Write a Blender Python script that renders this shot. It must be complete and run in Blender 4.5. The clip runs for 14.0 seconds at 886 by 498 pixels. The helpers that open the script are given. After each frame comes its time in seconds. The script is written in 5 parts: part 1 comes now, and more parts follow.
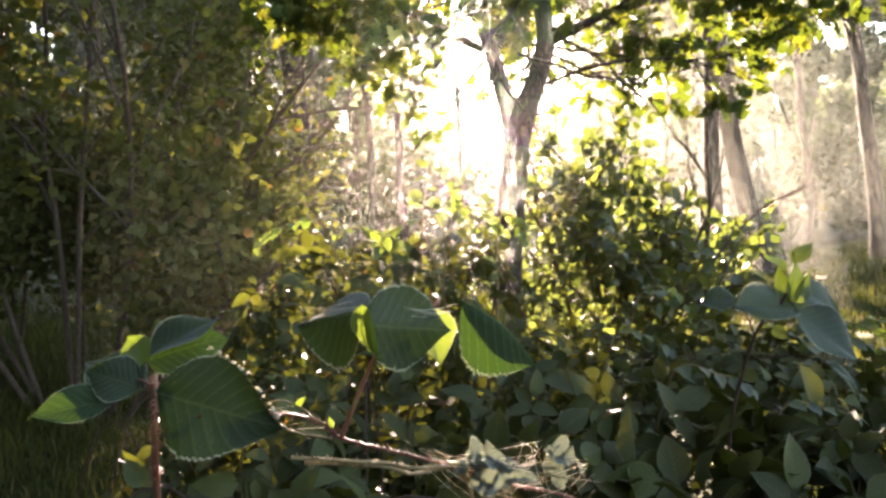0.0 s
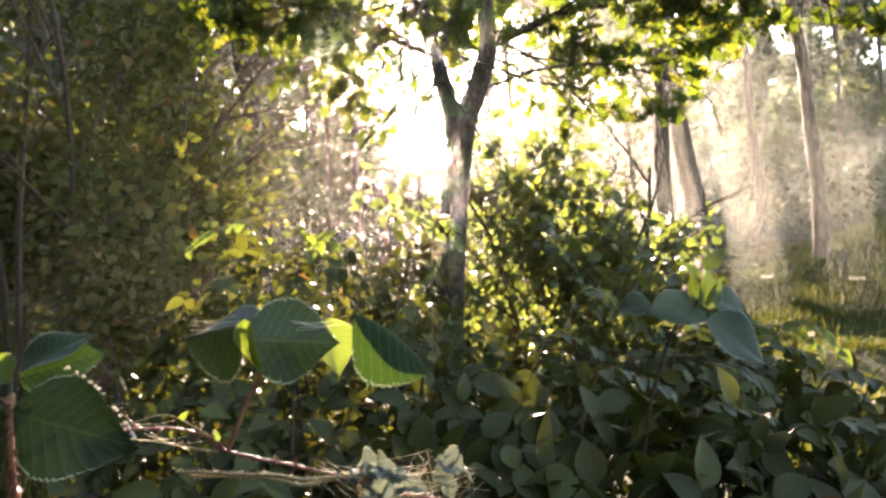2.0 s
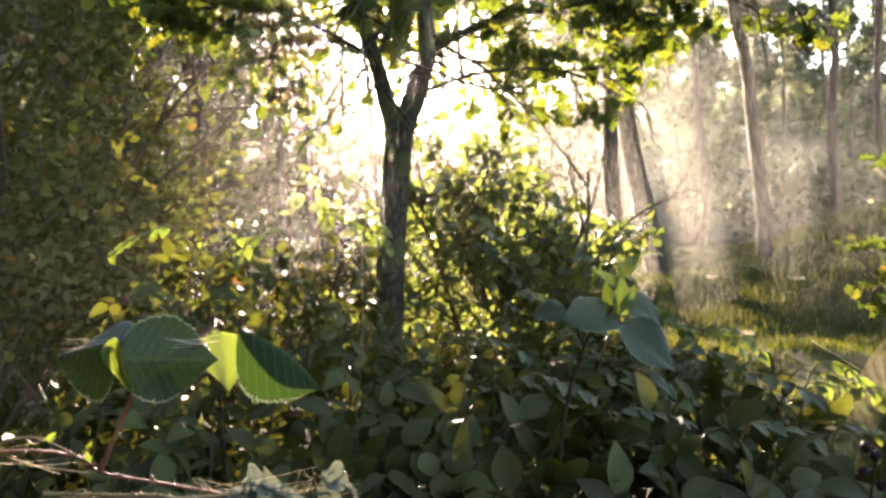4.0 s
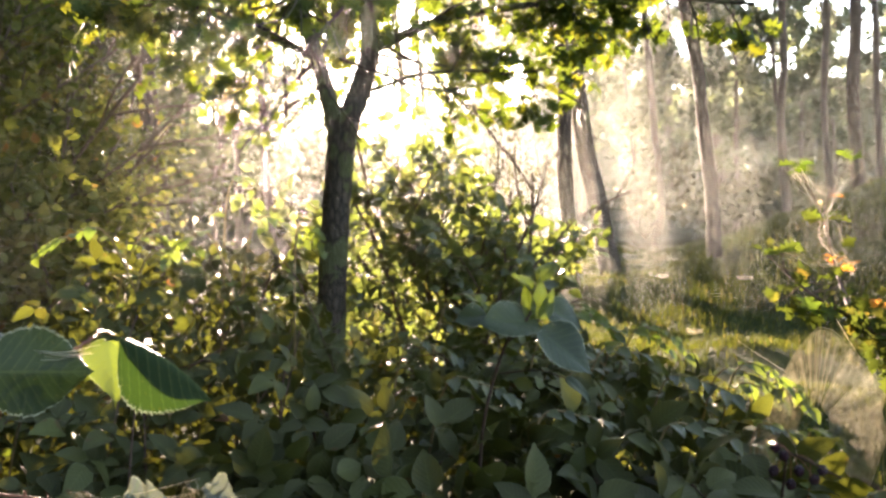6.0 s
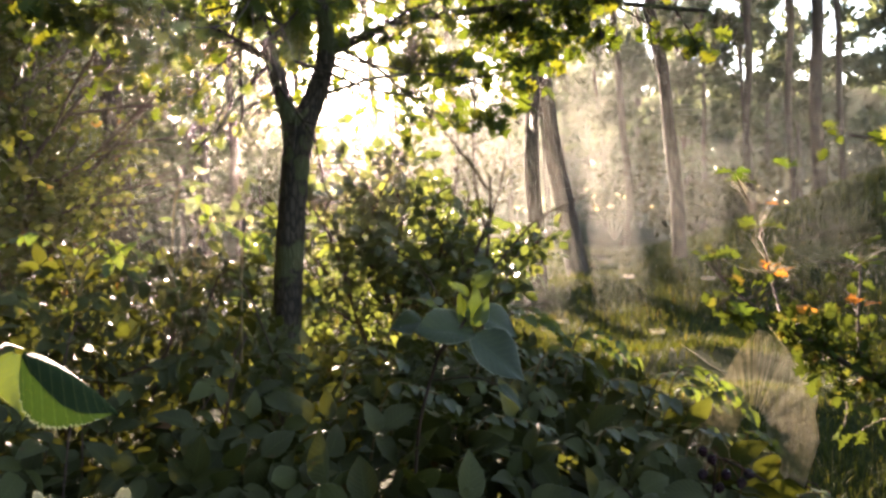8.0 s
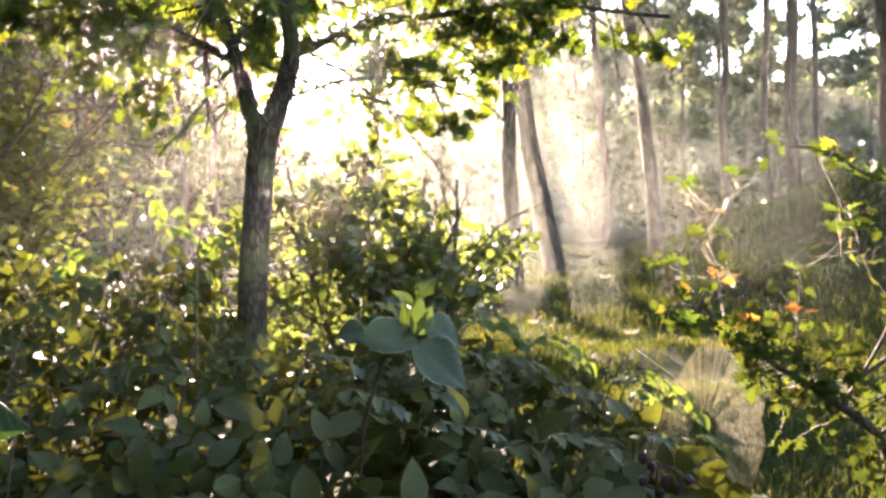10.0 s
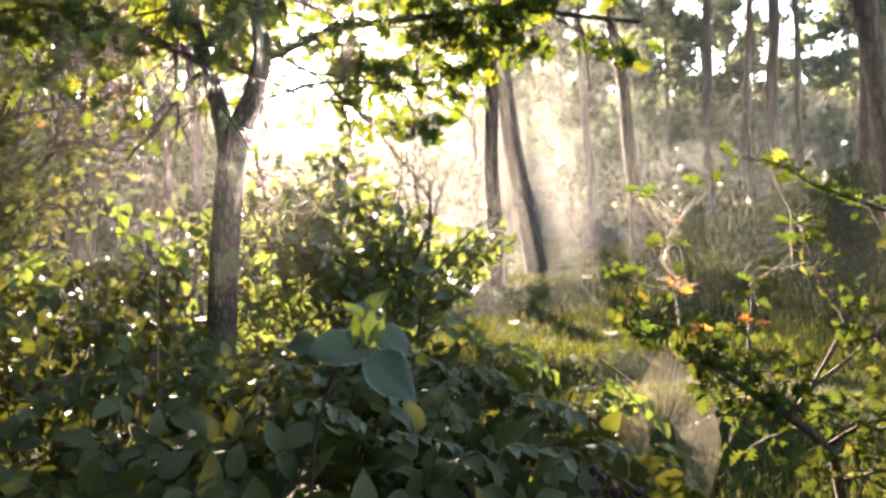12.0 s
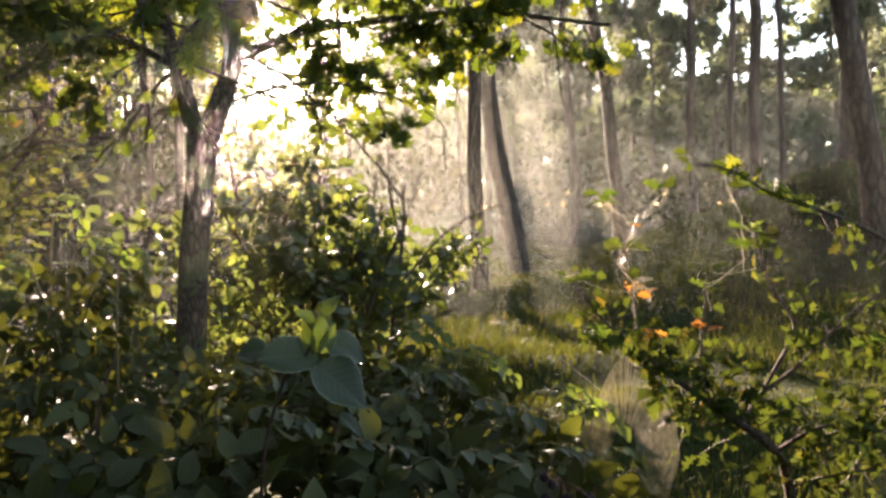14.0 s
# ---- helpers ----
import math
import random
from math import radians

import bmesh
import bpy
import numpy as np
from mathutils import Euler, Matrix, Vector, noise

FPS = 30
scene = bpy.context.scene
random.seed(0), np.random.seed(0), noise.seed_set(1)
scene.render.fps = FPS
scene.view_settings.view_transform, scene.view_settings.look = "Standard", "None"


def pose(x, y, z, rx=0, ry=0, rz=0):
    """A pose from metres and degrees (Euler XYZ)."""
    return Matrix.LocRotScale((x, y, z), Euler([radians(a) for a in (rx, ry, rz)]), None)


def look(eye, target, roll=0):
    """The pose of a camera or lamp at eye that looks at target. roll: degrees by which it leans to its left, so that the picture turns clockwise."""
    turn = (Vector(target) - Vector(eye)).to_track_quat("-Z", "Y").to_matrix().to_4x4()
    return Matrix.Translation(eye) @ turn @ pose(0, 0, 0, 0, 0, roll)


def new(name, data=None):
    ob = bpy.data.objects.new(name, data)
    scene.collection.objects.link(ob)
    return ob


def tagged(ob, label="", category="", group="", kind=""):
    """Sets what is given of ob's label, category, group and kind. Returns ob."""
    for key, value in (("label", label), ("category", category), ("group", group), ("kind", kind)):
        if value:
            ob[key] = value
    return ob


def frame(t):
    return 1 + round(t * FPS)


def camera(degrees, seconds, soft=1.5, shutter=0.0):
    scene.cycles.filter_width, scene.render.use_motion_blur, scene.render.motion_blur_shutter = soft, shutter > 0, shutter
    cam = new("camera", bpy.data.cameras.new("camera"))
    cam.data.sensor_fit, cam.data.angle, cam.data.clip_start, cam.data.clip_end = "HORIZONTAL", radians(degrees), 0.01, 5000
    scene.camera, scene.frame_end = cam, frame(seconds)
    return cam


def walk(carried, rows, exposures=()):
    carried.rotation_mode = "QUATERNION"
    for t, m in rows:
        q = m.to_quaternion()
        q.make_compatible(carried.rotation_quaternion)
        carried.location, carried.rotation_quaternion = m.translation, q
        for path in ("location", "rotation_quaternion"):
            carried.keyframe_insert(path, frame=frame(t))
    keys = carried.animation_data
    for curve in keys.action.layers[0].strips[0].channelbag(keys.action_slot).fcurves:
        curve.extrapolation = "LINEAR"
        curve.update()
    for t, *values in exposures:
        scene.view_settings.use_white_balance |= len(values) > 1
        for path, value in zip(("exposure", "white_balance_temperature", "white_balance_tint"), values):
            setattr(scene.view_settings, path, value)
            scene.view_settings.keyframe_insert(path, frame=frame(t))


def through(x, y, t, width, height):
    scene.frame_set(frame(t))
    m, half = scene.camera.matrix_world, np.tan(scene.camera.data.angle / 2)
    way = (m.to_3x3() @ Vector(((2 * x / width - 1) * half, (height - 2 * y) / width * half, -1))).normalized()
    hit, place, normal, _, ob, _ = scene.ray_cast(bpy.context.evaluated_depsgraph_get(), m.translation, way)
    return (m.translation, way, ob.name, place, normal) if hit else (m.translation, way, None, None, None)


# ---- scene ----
cam = camera(59.2, 14.0, soft=2.8)
METRES, EYE, TILT, LEAN, TURN = 0.45, 1.05, -2.0, 2.0, 0.0
ROWS = [
    (0.0, 0.0, 0.0, 0.0, -0.0, 0.0, -0.0),
    (0.5, 0.0342, -0.0051, 0.0069, -0.68, -0.05, -0.03),
    (1.0, 0.0704, -0.0139, 0.0132, -1.44, -0.04, -0.03),
    (1.5, 0.1044, -0.0191, 0.0202, -2.22, -0.07, -0.04),
    (2.0, 0.1356, -0.0234, 0.0283, -2.97, -0.1, -0.05),
    (2.5, 0.1692, -0.0247, 0.0366, -3.74, -0.14, -0.09),
    (3.0, 0.204, -0.0251, 0.0462, -4.56, -0.15, -0.1),
    (5.5, 0.3897, -0.0397, 0.0729, -8.39, -0.19, -0.1),
    (6.0, 0.4244, -0.0437, 0.0796, -9.06, -0.23, -0.14),
    (6.5, 0.4568, -0.0503, 0.0853, -9.67, -0.23, -0.14),
    (7.0, 0.4888, -0.0597, 0.0919, -10.2, -0.23, -0.15),
    (7.5, 0.5212, -0.0705, 0.1006, -10.66, -0.25, -0.18),
    (8.0, 0.5556, -0.0847, 0.1096, -11.06, -0.25, -0.18),
    (10.5, 0.7245, -0.1339, 0.1619, -12.62, -0.38, -0.24),
    (11.0, 0.7575, -0.1397, 0.1759, -12.87, -0.42, -0.26),
    (11.5, 0.7903, -0.1445, 0.187, -13.11, -0.45, -0.27),
    (12.0, 0.8209, -0.1488, 0.1988, -13.31, -0.46, -0.29),
    (12.5, 0.851, -0.1537, 0.2077, -13.53, -0.47, -0.31),
    (13.0, 0.8838, -0.159, 0.2142, -13.79, -0.48, -0.32),
    (13.5, 0.916, -0.1669, 0.2194, -13.96, -0.49, -0.33),
    (14.0, 0.9513, -0.1726, 0.2247, -14.23, -0.51, -0.35),
]
walk(cam, [(t, pose(0, 0, EYE, TILT, LEAN, TURN) @ pose(METRES * x, METRES * y, METRES * z, 90 + pitch, roll, yaw)) for t, x, y, z, yaw, pitch, roll in ROWS], exposures=[(0.0, 4.5, 7500, 27), (2.0, 4.5, 7500, 27), (3.0, 4.15, 7500, 27), (5.5, 4.75, 7500, 27), (6.0, 4.5, 7500, 27), (7.5, 3.85, 7500, 27), (10.5, 4.75, 7150, 27), (12.0, 4.4, 7150, 27), (13.0, 4.4, 7150, 27), (14.0, 3.65, 7500, 27)])

# ---- light ----
SUN_EL, SUN_AZ = radians(9.0), radians(1.9)          # azimuth from +y towards +x
SUN = Vector((math.sin(SUN_AZ) * math.cos(SUN_EL), math.cos(SUN_AZ) * math.cos(SUN_EL), math.sin(SUN_EL)))
SUN_POWER, SKY_POWER, AUREOLE = 5.4, 0.085, 1.1


sun_lamp = new("sun", bpy.data.lights.new("sun", "SUN"))
sun_lamp.data.energy, sun_lamp.data.angle, sun_lamp.data.color = SUN_POWER, radians(2.4), (1.0, 0.9, 0.745)
sun_lamp.matrix_world = look((0, 0, 0), -SUN)

world = bpy.data.worlds.new("morning_sky")
scene.world = world
world.use_nodes = True
wn, wl = world.node_tree.nodes, world.node_tree.links
sky = wn.new("ShaderNodeTexSky")
sky.sky_type, sky.sun_disc = "NISHITA", False
sky.sun_elevation, sky.sun_rotation = SUN_EL, SUN_AZ
sky.dust_density, sky.air_density, sky.ozone_density = 0.25, 0.9, 1.0
wn["Background"].inputs["Strength"].default_value = SKY_POWER
wl.new(sky.outputs[0], wn["Background"].inputs["Color"])
# the bright ring that damp morning air draws round the sun
tc = wn.new("ShaderNodeTexCoord")
dot = wn.new("ShaderNodeVectorMath")
dot.operation = "DOT_PRODUCT"
dot.inputs[1].default_value = SUN
wl.new(tc.outputs["Generated"], dot.inputs[0])


def wmath(op, a, b):
    n = wn.new("ShaderNodeMath")
    n.operation, n.use_clamp = op, False
    for i, v in enumerate((a, b)):
        if isinstance(v, (int, float)):
            n.inputs[i].default_value = v
        else:
            wl.new(v, n.inputs[i])
    return n.outputs[0]


up = wmath("MAXIMUM", dot.outputs["Value"], 0.0)
ring = wmath("ADD", wmath("MULTIPLY", wmath("POWER", up, 900.0), AUREOLE), wmath("MULTIPLY", wmath("POWER", up, 40.0), AUREOLE * 0.016))
glow = wn.new("ShaderNodeBackground")
glow.inputs["Color"].default_value = (1.0, 0.93, 0.78, 1)
wl.new(ring, glow.inputs["Strength"])
both = wn.new("ShaderNodeAddShader")
wl.new(wn["Background"].outputs[0], both.inputs[0])
wl.new(glow.outputs[0], both.inputs[1])
wl.new(both.outputs[0], wn["World Output"].inputs["Surface"])


# ---- materials ----
class Nodes:
    """A short way to wire a material."""

    def __init__(self, name):
        self.mat = bpy.data.materials.new(name)
        self.mat.use_nodes = True
        self.t = self.mat.node_tree
        self.bsdf = self.t.nodes["Principled BSDF"]
        self.out = self.t.nodes["Material Output"]

    def add(self, kind, ins=(), **props):
        n = self.t.nodes.new(kind)
        for k, v in props.items():
            setattr(n, k, v)
        for k, v in dict(ins).items():
            self.put(n.inputs[k], v)
        return n

    def put(self, socket, v):
        if isinstance(v, bpy.types.NodeSocket):
            self.t.links.new(v, socket)
        else:
            socket.default_value = v

    def math(self, op, a, b=0.0, clamp=False):
        return self.add("ShaderNodeMath", {0: a, 1: b}, operation=op, use_clamp=clamp).outputs[0]

    def noise(self, scale, detail=4.0, rough=0.6, coord=None):
        n = self.add("ShaderNodeTexNoise", {"Scale": scale, "Detail": detail, "Roughness": rough})
        if coord is not None:
            self.put(n.inputs["Vector"], coord)
        return n.outputs["Fac"]

    def ramp(self, fac, stops):
        n = self.add("ShaderNodeValToRGB")
        e = n.color_ramp.elements
        while len(e) < len(stops):
            e.new(0.5)
        for el, (p, c) in zip(e, stops):
            el.position, el.color = p, (*c, 1)
        self.put(n.inputs[0], fac)
        return n.outputs[0]

    def mix(self, fac, a, b, blend="MIX"):
        n = self.add("ShaderNodeMix", data_type="RGBA", blend_type=blend)
        for i, v in ((0, fac), (6, a), (7, b)):
            self.put(n.inputs[i], v if isinstance(v, (bpy.types.NodeSocket, float)) else (*v, 1))
        return n.outputs[2]

    def bump(self, height, strength, distance):
        n = self.add("ShaderNodeBump", {"Height": height, "Strength": strength, "Distance": distance})
        self.put(self.bsdf.inputs["Normal"], n.outputs[0])
        return n.outputs[0]


def leaf_material(name, stops, glow_tint, through=0.45, rough=0.42, veins=0.0, scale=60.0, spots=None, coat=0.22, down=0.0):
    """A leaf: waxy above, letting light through, each one of its own green."""
    m = Nodes(name)
    rnd = m.math("FRACT", m.math("ADD", m.add("ShaderNodeNewGeometry").outputs["Random Per Island"],
                                 m.add("ShaderNodeObjectInfo").outputs["Random"]))
    col = m.ramp(rnd, stops)
    pos = m.add("ShaderNodeTexCoord").outputs["Object"]
    blotch = m.noise(scale, 3.0, 0.6, pos)
    col = m.mix(m.math("MULTIPLY", blotch, 0.5 if scale > 4.5 else 0.1), col, (0.02, 0.03, 0.012))
    if spots:
        patch = m.math("GREATER_THAN", m.noise(scale * 0.7, 2.0, 0.5, pos), spots[0])
        col = m.mix(m.math("MULTIPLY", patch, 0.8), col, spots[1])
    height = blotch
    thru = m.mix(1.0, col, glow_tint, "MULTIPLY")
    if veins:
        uv = m.add("ShaderNodeSeparateXYZ", {0: m.add("ShaderNodeUVMap").outputs[0]})
        side = m.math("ABSOLUTE", m.math("SUBTRACT", uv.outputs[1], 0.5))
        wave = m.math("SINE", m.math("MULTIPLY", m.math("SUBTRACT", uv.outputs[0], m.math("MULTIPLY", side, 0.55)), 58.0))
        vein = m.math("MAXIMUM", m.math("POWER", m.math("MAXIMUM", wave, 0.0), 10.0),
                      m.math("LESS_THAN", side, 0.018))
        vein = m.math("MULTIPLY", vein, veins)
        col = m.mix(m.math("MULTIPLY", vein, 0.35), col, (0.16, 0.2, 0.06))
        thru = m.mix(m.math("MULTIPLY", vein, 0.7), thru, (0.05, 0.08, 0.01))
        # Bright backlit rim painted into the colour along the margin, in broken stretches.
        rim_breaks = m.math("GREATER_THAN", m.noise(scale * 1.6, 2.0, 0.6, pos), 0.46)
        rim_light = m.math("MULTIPLY", m.math("MULTIPLY", m.math("GREATER_THAN", side, 0.481), rim_breaks), 0.8 if scale > 65 else 0.15)
        col = m.mix(rim_light, col, (0.3, 0.32, 0.22))
        thru = m.mix(rim_light, thru, (0.42, 0.44, 0.26))
        height = m.math("ADD", m.math("MULTIPLY", wave, -0.16), m.math("MULTIPLY", blotch, 0.6))
    m.put(m.bsdf.inputs["Base Color"], col)
    m.put(m.bsdf.inputs["Roughness"], rough)
    m.put(m.bsdf.inputs["Specular IOR Level"], coat)
    m.put(m.bsdf.inputs["Sheen Weight"], down)
    m.put(m.bsdf.inputs["Sheen Roughness"], 0.3)
    nrm = m.bump(height, 0.35 if veins else 0.3, 0.002)
    tr = m.add("ShaderNodeBsdfTranslucent", {"Color": thru, "Normal": nrm})
    mixed = m.add("ShaderNodeMixShader", {0: through, 1: m.bsdf.outputs[0], 2: tr.outputs[0]})
    m.put(m.out.inputs["Surface"], mixed.outputs[0])
    return m.mat


def bark_material(name, dark, light, scale, stretch=0.25, moss=0.0, depth=0.012):
    m = Nodes(name)
    pos = m.add("ShaderNodeTexCoord").outputs["Object"]
    mp = m.add("ShaderNodeMapping", {"Vector": pos, "Scale": (1, 1, stretch)}).outputs[0]
    plates = m.add("ShaderNodeTexVoronoi", {"Vector": mp, "Scale": scale}, feature="DISTANCE_TO_EDGE").outputs["Distance"]
    grain = m.noise(scale * 3, 6.0, 0.7, mp)
    fac = m.math("ADD", m.math("MULTIPLY", m.math("MINIMUM", plates, 0.3), 1.6), m.math("MULTIPLY", grain, 0.5))
    col = m.ramp(fac, [(0.15, dark), (0.8, light)])
    if moss:
        patch = m.math("MULTIPLY", m.math("GREATER_THAN", m.noise(3.0, 4.0, 0.7, pos), 0.56), moss)
        col = m.mix(patch, col, (0.06, 0.075, 0.03))
    m.put(m.bsdf.inputs["Base Color"], col)
    m.put(m.bsdf.inputs["Roughness"], 0.85)
    m.put(m.bsdf.inputs["Specular IOR Level"], 0.12)
    m.bump(fac, 0.8, depth)
    return m.mat


def cane_material(name, stops, rough=0.5, gloss=0.2):
    m = Nodes(name)
    pos = m.add("ShaderNodeTexCoord").outputs["Object"]
    col = m.ramp(m.noise(35.0, 4.0, 0.6, pos), stops)
    m.put(m.bsdf.inputs["Base Color"], col)
    m.put(m.bsdf.inputs["Roughness"], rough)
    m.put(m.bsdf.inputs["Specular IOR Level"], gloss)
    m.bump(m.noise(180.0, 3.0, 0.6, pos), 0.4, 0.001)
    return m.mat


def ground_material():
    m = Nodes("forest_floor")
    pos = m.add("ShaderNodeTexCoord").outputs["Object"]
    big, small, fine = m.noise(0.6, 5.0, 0.6, pos), m.noise(5.0, 6.0, 0.7, pos), m.noise(40.0, 4.0, 0.7, pos)
    green = m.ramp(small, [(0.3, (0.014, 0.018, 0.006)), (0.7, (0.034, 0.042, 0.011))])
    litter = m.ramp(fine, [(0.3, (0.014, 0.01, 0.006)), (0.7, (0.05, 0.034, 0.018))])
    col = m.mix(m.ramp(big, [(0.56, (0, 0, 0)), (0.74, (1, 1, 1))]), green, litter)
    m.put(m.bsdf.inputs["Base Color"], col)
    m.put(m.bsdf.inputs["Roughness"], 0.95)
    m.put(m.bsdf.inputs["Specular IOR Level"], 0.03)
    m.bump(m.math("ADD", small, m.math("MULTIPLY", fine, 0.4)), 0.9, 0.05)
    return m.mat


def mist_material(name, forward, rough, ior):
    """Damp air and the added glare veil: light spread all round, some straight on."""
    m = Nodes(name)
    m.t.nodes.remove(m.bsdf)
    tr = m.add("ShaderNodeBsdfTranslucent", {"Color": (0.6, 0.6, 0.53, 1)})
    di = m.add("ShaderNodeBsdfDiffuse", {"Color": (0.6, 0.6, 0.53, 1)})
    fw = m.add("ShaderNodeBsdfRefraction", {"Color": (0.9, 0.86, 0.76, 1), "Roughness": rough, "IOR": ior})
    a = m.add("ShaderNodeMixShader", {0: 0.3, 1: tr.outputs[0], 2: di.outputs[0]})
    b = m.add("ShaderNodeMixShader", {0: forward, 1: a.outputs[0], 2: fw.outputs[0]})
    m.put(m.out.inputs["Surface"], b.outputs[0])
    return m.mat


BRAMBLE = leaf_material("bramble_leaf", [(0.0, (0.029, 0.031, 0.011)), (0.5, (0.043, 0.046, 0.015)), (0.93, (0.06, 0.07, 0.021)), (0.99, (0.06, 0.056, 0.02)), (1.0, (0.12, 0.045, 0.025))],
                        (3.0, 2.8, 1.0), 0.13, 0.55, 0.5, 40.0, (0.7, (0.055, 0.035, 0.015)), 0.11)
# Near leaves out of the sun: shade put in as a darker, nearly opaque copy.
BRAMBLE_SHADED = leaf_material("bramble_leaf_shaded", [(0.0, (0.014, 0.024, 0.011)), (1.0, (0.021, 0.033, 0.013))], (2.6, 3.4, 1.0), 0.018, 0.5, 0.3, 90.0, (0.7, (0.1, 0.075, 0.03)), 0.14, 0.08)
SHOOT_LEAF = leaf_material("shoot_leaf", [(0.0, (0.021, 0.035, 0.018)), (1.0, (0.03, 0.046, 0.022))], (2.4, 2.9, 1.1), 0.06, 0.5, 0.3, 90.0, (0.7, (0.1, 0.075, 0.03)), 0.2, 0.1)
# Copy for near leaves in sun: stronger green transmission stands in for light.
BRAMBLE_LIT = leaf_material("bramble_leaf_lit", [(0.0, (0.014, 0.028, 0.012)), (1.0, (0.02, 0.036, 0.015))], (3.6, 4.4, 1.0), 0.06, 0.7, 0.5, 90.0, (0.7, (0.1, 0.075, 0.03)), 0.04, 0.0)
YOUNG_AND_LIT = leaf_material("young_and_lit_leaf", [(0.0, (0.06, 0.088, 0.022)), (1.0, (0.095, 0.12, 0.03))], (2.3, 2.35, 0.85), 0.33, 0.45, 1.0, 70.0)
RED_LEAF = leaf_material("red_leaf", [(0.0, (0.26, 0.09, 0.02)), (1.0, (0.36, 0.19, 0.04))], (1.9, 1.6, 1.0), 0.5, 0.6, 0.6, 60.0, None, 0.1)
BUSH_LEAF = leaf_material("bush_leaf", [(0.0, (0.036, 0.05, 0.017)), (0.6, (0.06, 0.077, 0.023)), (1.0, (0.09, 0.1, 0.03))], (2.3, 2.2, 1.2), 0.32, 0.42, 0.0, 50.0, None, 0.4)
OAK_LEAF = leaf_material("oak_leaf", [(0.0, (0.03, 0.048, 0.013)), (0.7, (0.055, 0.078, 0.018)), (1.0, (0.12, 0.13, 0.025))], (2.9, 2.7, 0.9), 0.22, 0.6, 0.0, 50.0, None, 0.05)
OAK_AUTUMN = leaf_material("oak_leaf_turning", [(0.0, (0.036, 0.052, 0.013)), (0.75, (0.055, 0.072, 0.018)), (0.96, (0.095, 0.095, 0.026)), (0.993, (0.14, 0.1, 0.03)), (1.0, (0.22, 0.07, 0.03))], (2.1, 2.0, 0.9), 0.18, 0.7, 0.0, 60.0, None, 0.0)
OAK_FRESH = leaf_material("oak_leaf_fresh", [(0.0, (0.05, 0.085, 0.018)), (0.7, (0.08, 0.11, 0.024)), (1.0, (0.12, 0.13, 0.03))], (2.1, 2.15, 0.9), 0.3, 0.7, 0.0, 60.0, None, 0.0)
SHRUB_LEAF = leaf_material("shrub_leaf", [(0.0, (0.05, 0.062, 0.018)), (0.6, (0.085, 0.095, 0.024)), (0.97, (0.1, 0.1, 0.028)), (1.0, (0.16, 0.08, 0.03))], (1.9, 1.8, 0.9), 0.32, 0.6, 0.0, 40.0, None, 0.1)
# High transmission tint lightens the crowns, standing in for haze over them.
NEEDLES = leaf_material("pine_needles", [(0.0, (0.038, 0.048, 0.024)), (1.0, (0.07, 0.078, 0.038))], (2.7, 2.75, 2.2), 0.4, 0.7, 0.0, 5.0, None, 0.04)
FAR_LEAF = leaf_material("far_foliage", [(0.0, (0.05, 0.052, 0.02)), (1.0, (0.1, 0.092, 0.04))], (1.6, 1.55, 1.0), 0.08, 0.8, 0.0, 5.0, None, 0.0)
GRASS = leaf_material("grass_blades", [(0.0, (0.03, 0.04, 0.012)), (0.7, (0.052, 0.062, 0.018)), (0.94, (0.085, 0.08, 0.028)), (1.0, (0.17, 0.13, 0.06))], (2.4, 2.2, 0.9), 0.25, 0.75, 0.0, 6.0, None, 0.02)
PINE_BARK = bark_material("pine_bark", (0.025, 0.018, 0.014), (0.085, 0.062, 0.046), 14.0, 0.3, 0.0, 0.02)
OAK_BARK = bark_material("oak_bark", (0.012, 0.01, 0.008), (0.06, 0.05, 0.038), 60.0, 0.3, 0.6, 0.006)
TWIG = bark_material("twig_bark", (0.03, 0.022, 0.016), (0.12, 0.09, 0.065), 120.0, 0.3, 0.0, 0.002)
CANE = cane_material("bramble_cane_skin", [(0.3, (0.09, 0.03, 0.02)), (0.6, (0.17, 0.07, 0.035)), (0.75, (0.12, 0.12, 0.04))])
CANE_DRY = cane_material("dry_cane_skin", [(0.3, (0.1, 0.075, 0.035)), (0.7, (0.22, 0.17, 0.085))], 0.8, 0.08)
CANE_DARK = cane_material("dark_cane_skin", [(0.3, (0.03, 0.02, 0.018)), (0.7, (0.08, 0.05, 0.035))], 0.8, 0.04)
DRY_LEAF = leaf_material("dried_leaf", [(0.0, (0.06, 0.07, 0.06)), (1.0, (0.1, 0.11, 0.095))], (1.8, 1.8, 1.5), 0.2, 0.6, 0.8, 120.0)
SILK = leaf_material("spider_silk", [(0.0, (0.62, 0.57, 0.46)), (1.0, (0.74, 0.69, 0.58))], (1.0, 0.98, 0.9), 0.55, 0.3, 0.0, 4.0)
WEB_SILK = leaf_material("web_silk", [(0.0, (0.42, 0.4, 0.33)), (1.0, (0.52, 0.49, 0.42))], (1.0, 0.98, 0.9), 0.55, 0.4, 0.0, 4.0)
BERRY = cane_material("blackberry_skin", [(0.3, (0.012, 0.008, 0.012)), (0.7, (0.04, 0.015, 0.02))], 0.25)
SOIL = ground_material()
MIST = mist_material("mist_strands", 0.03, 0.6, 1.2)
GLARE = mist_material("glare_strands", 0.75, 0.8, 1.24)


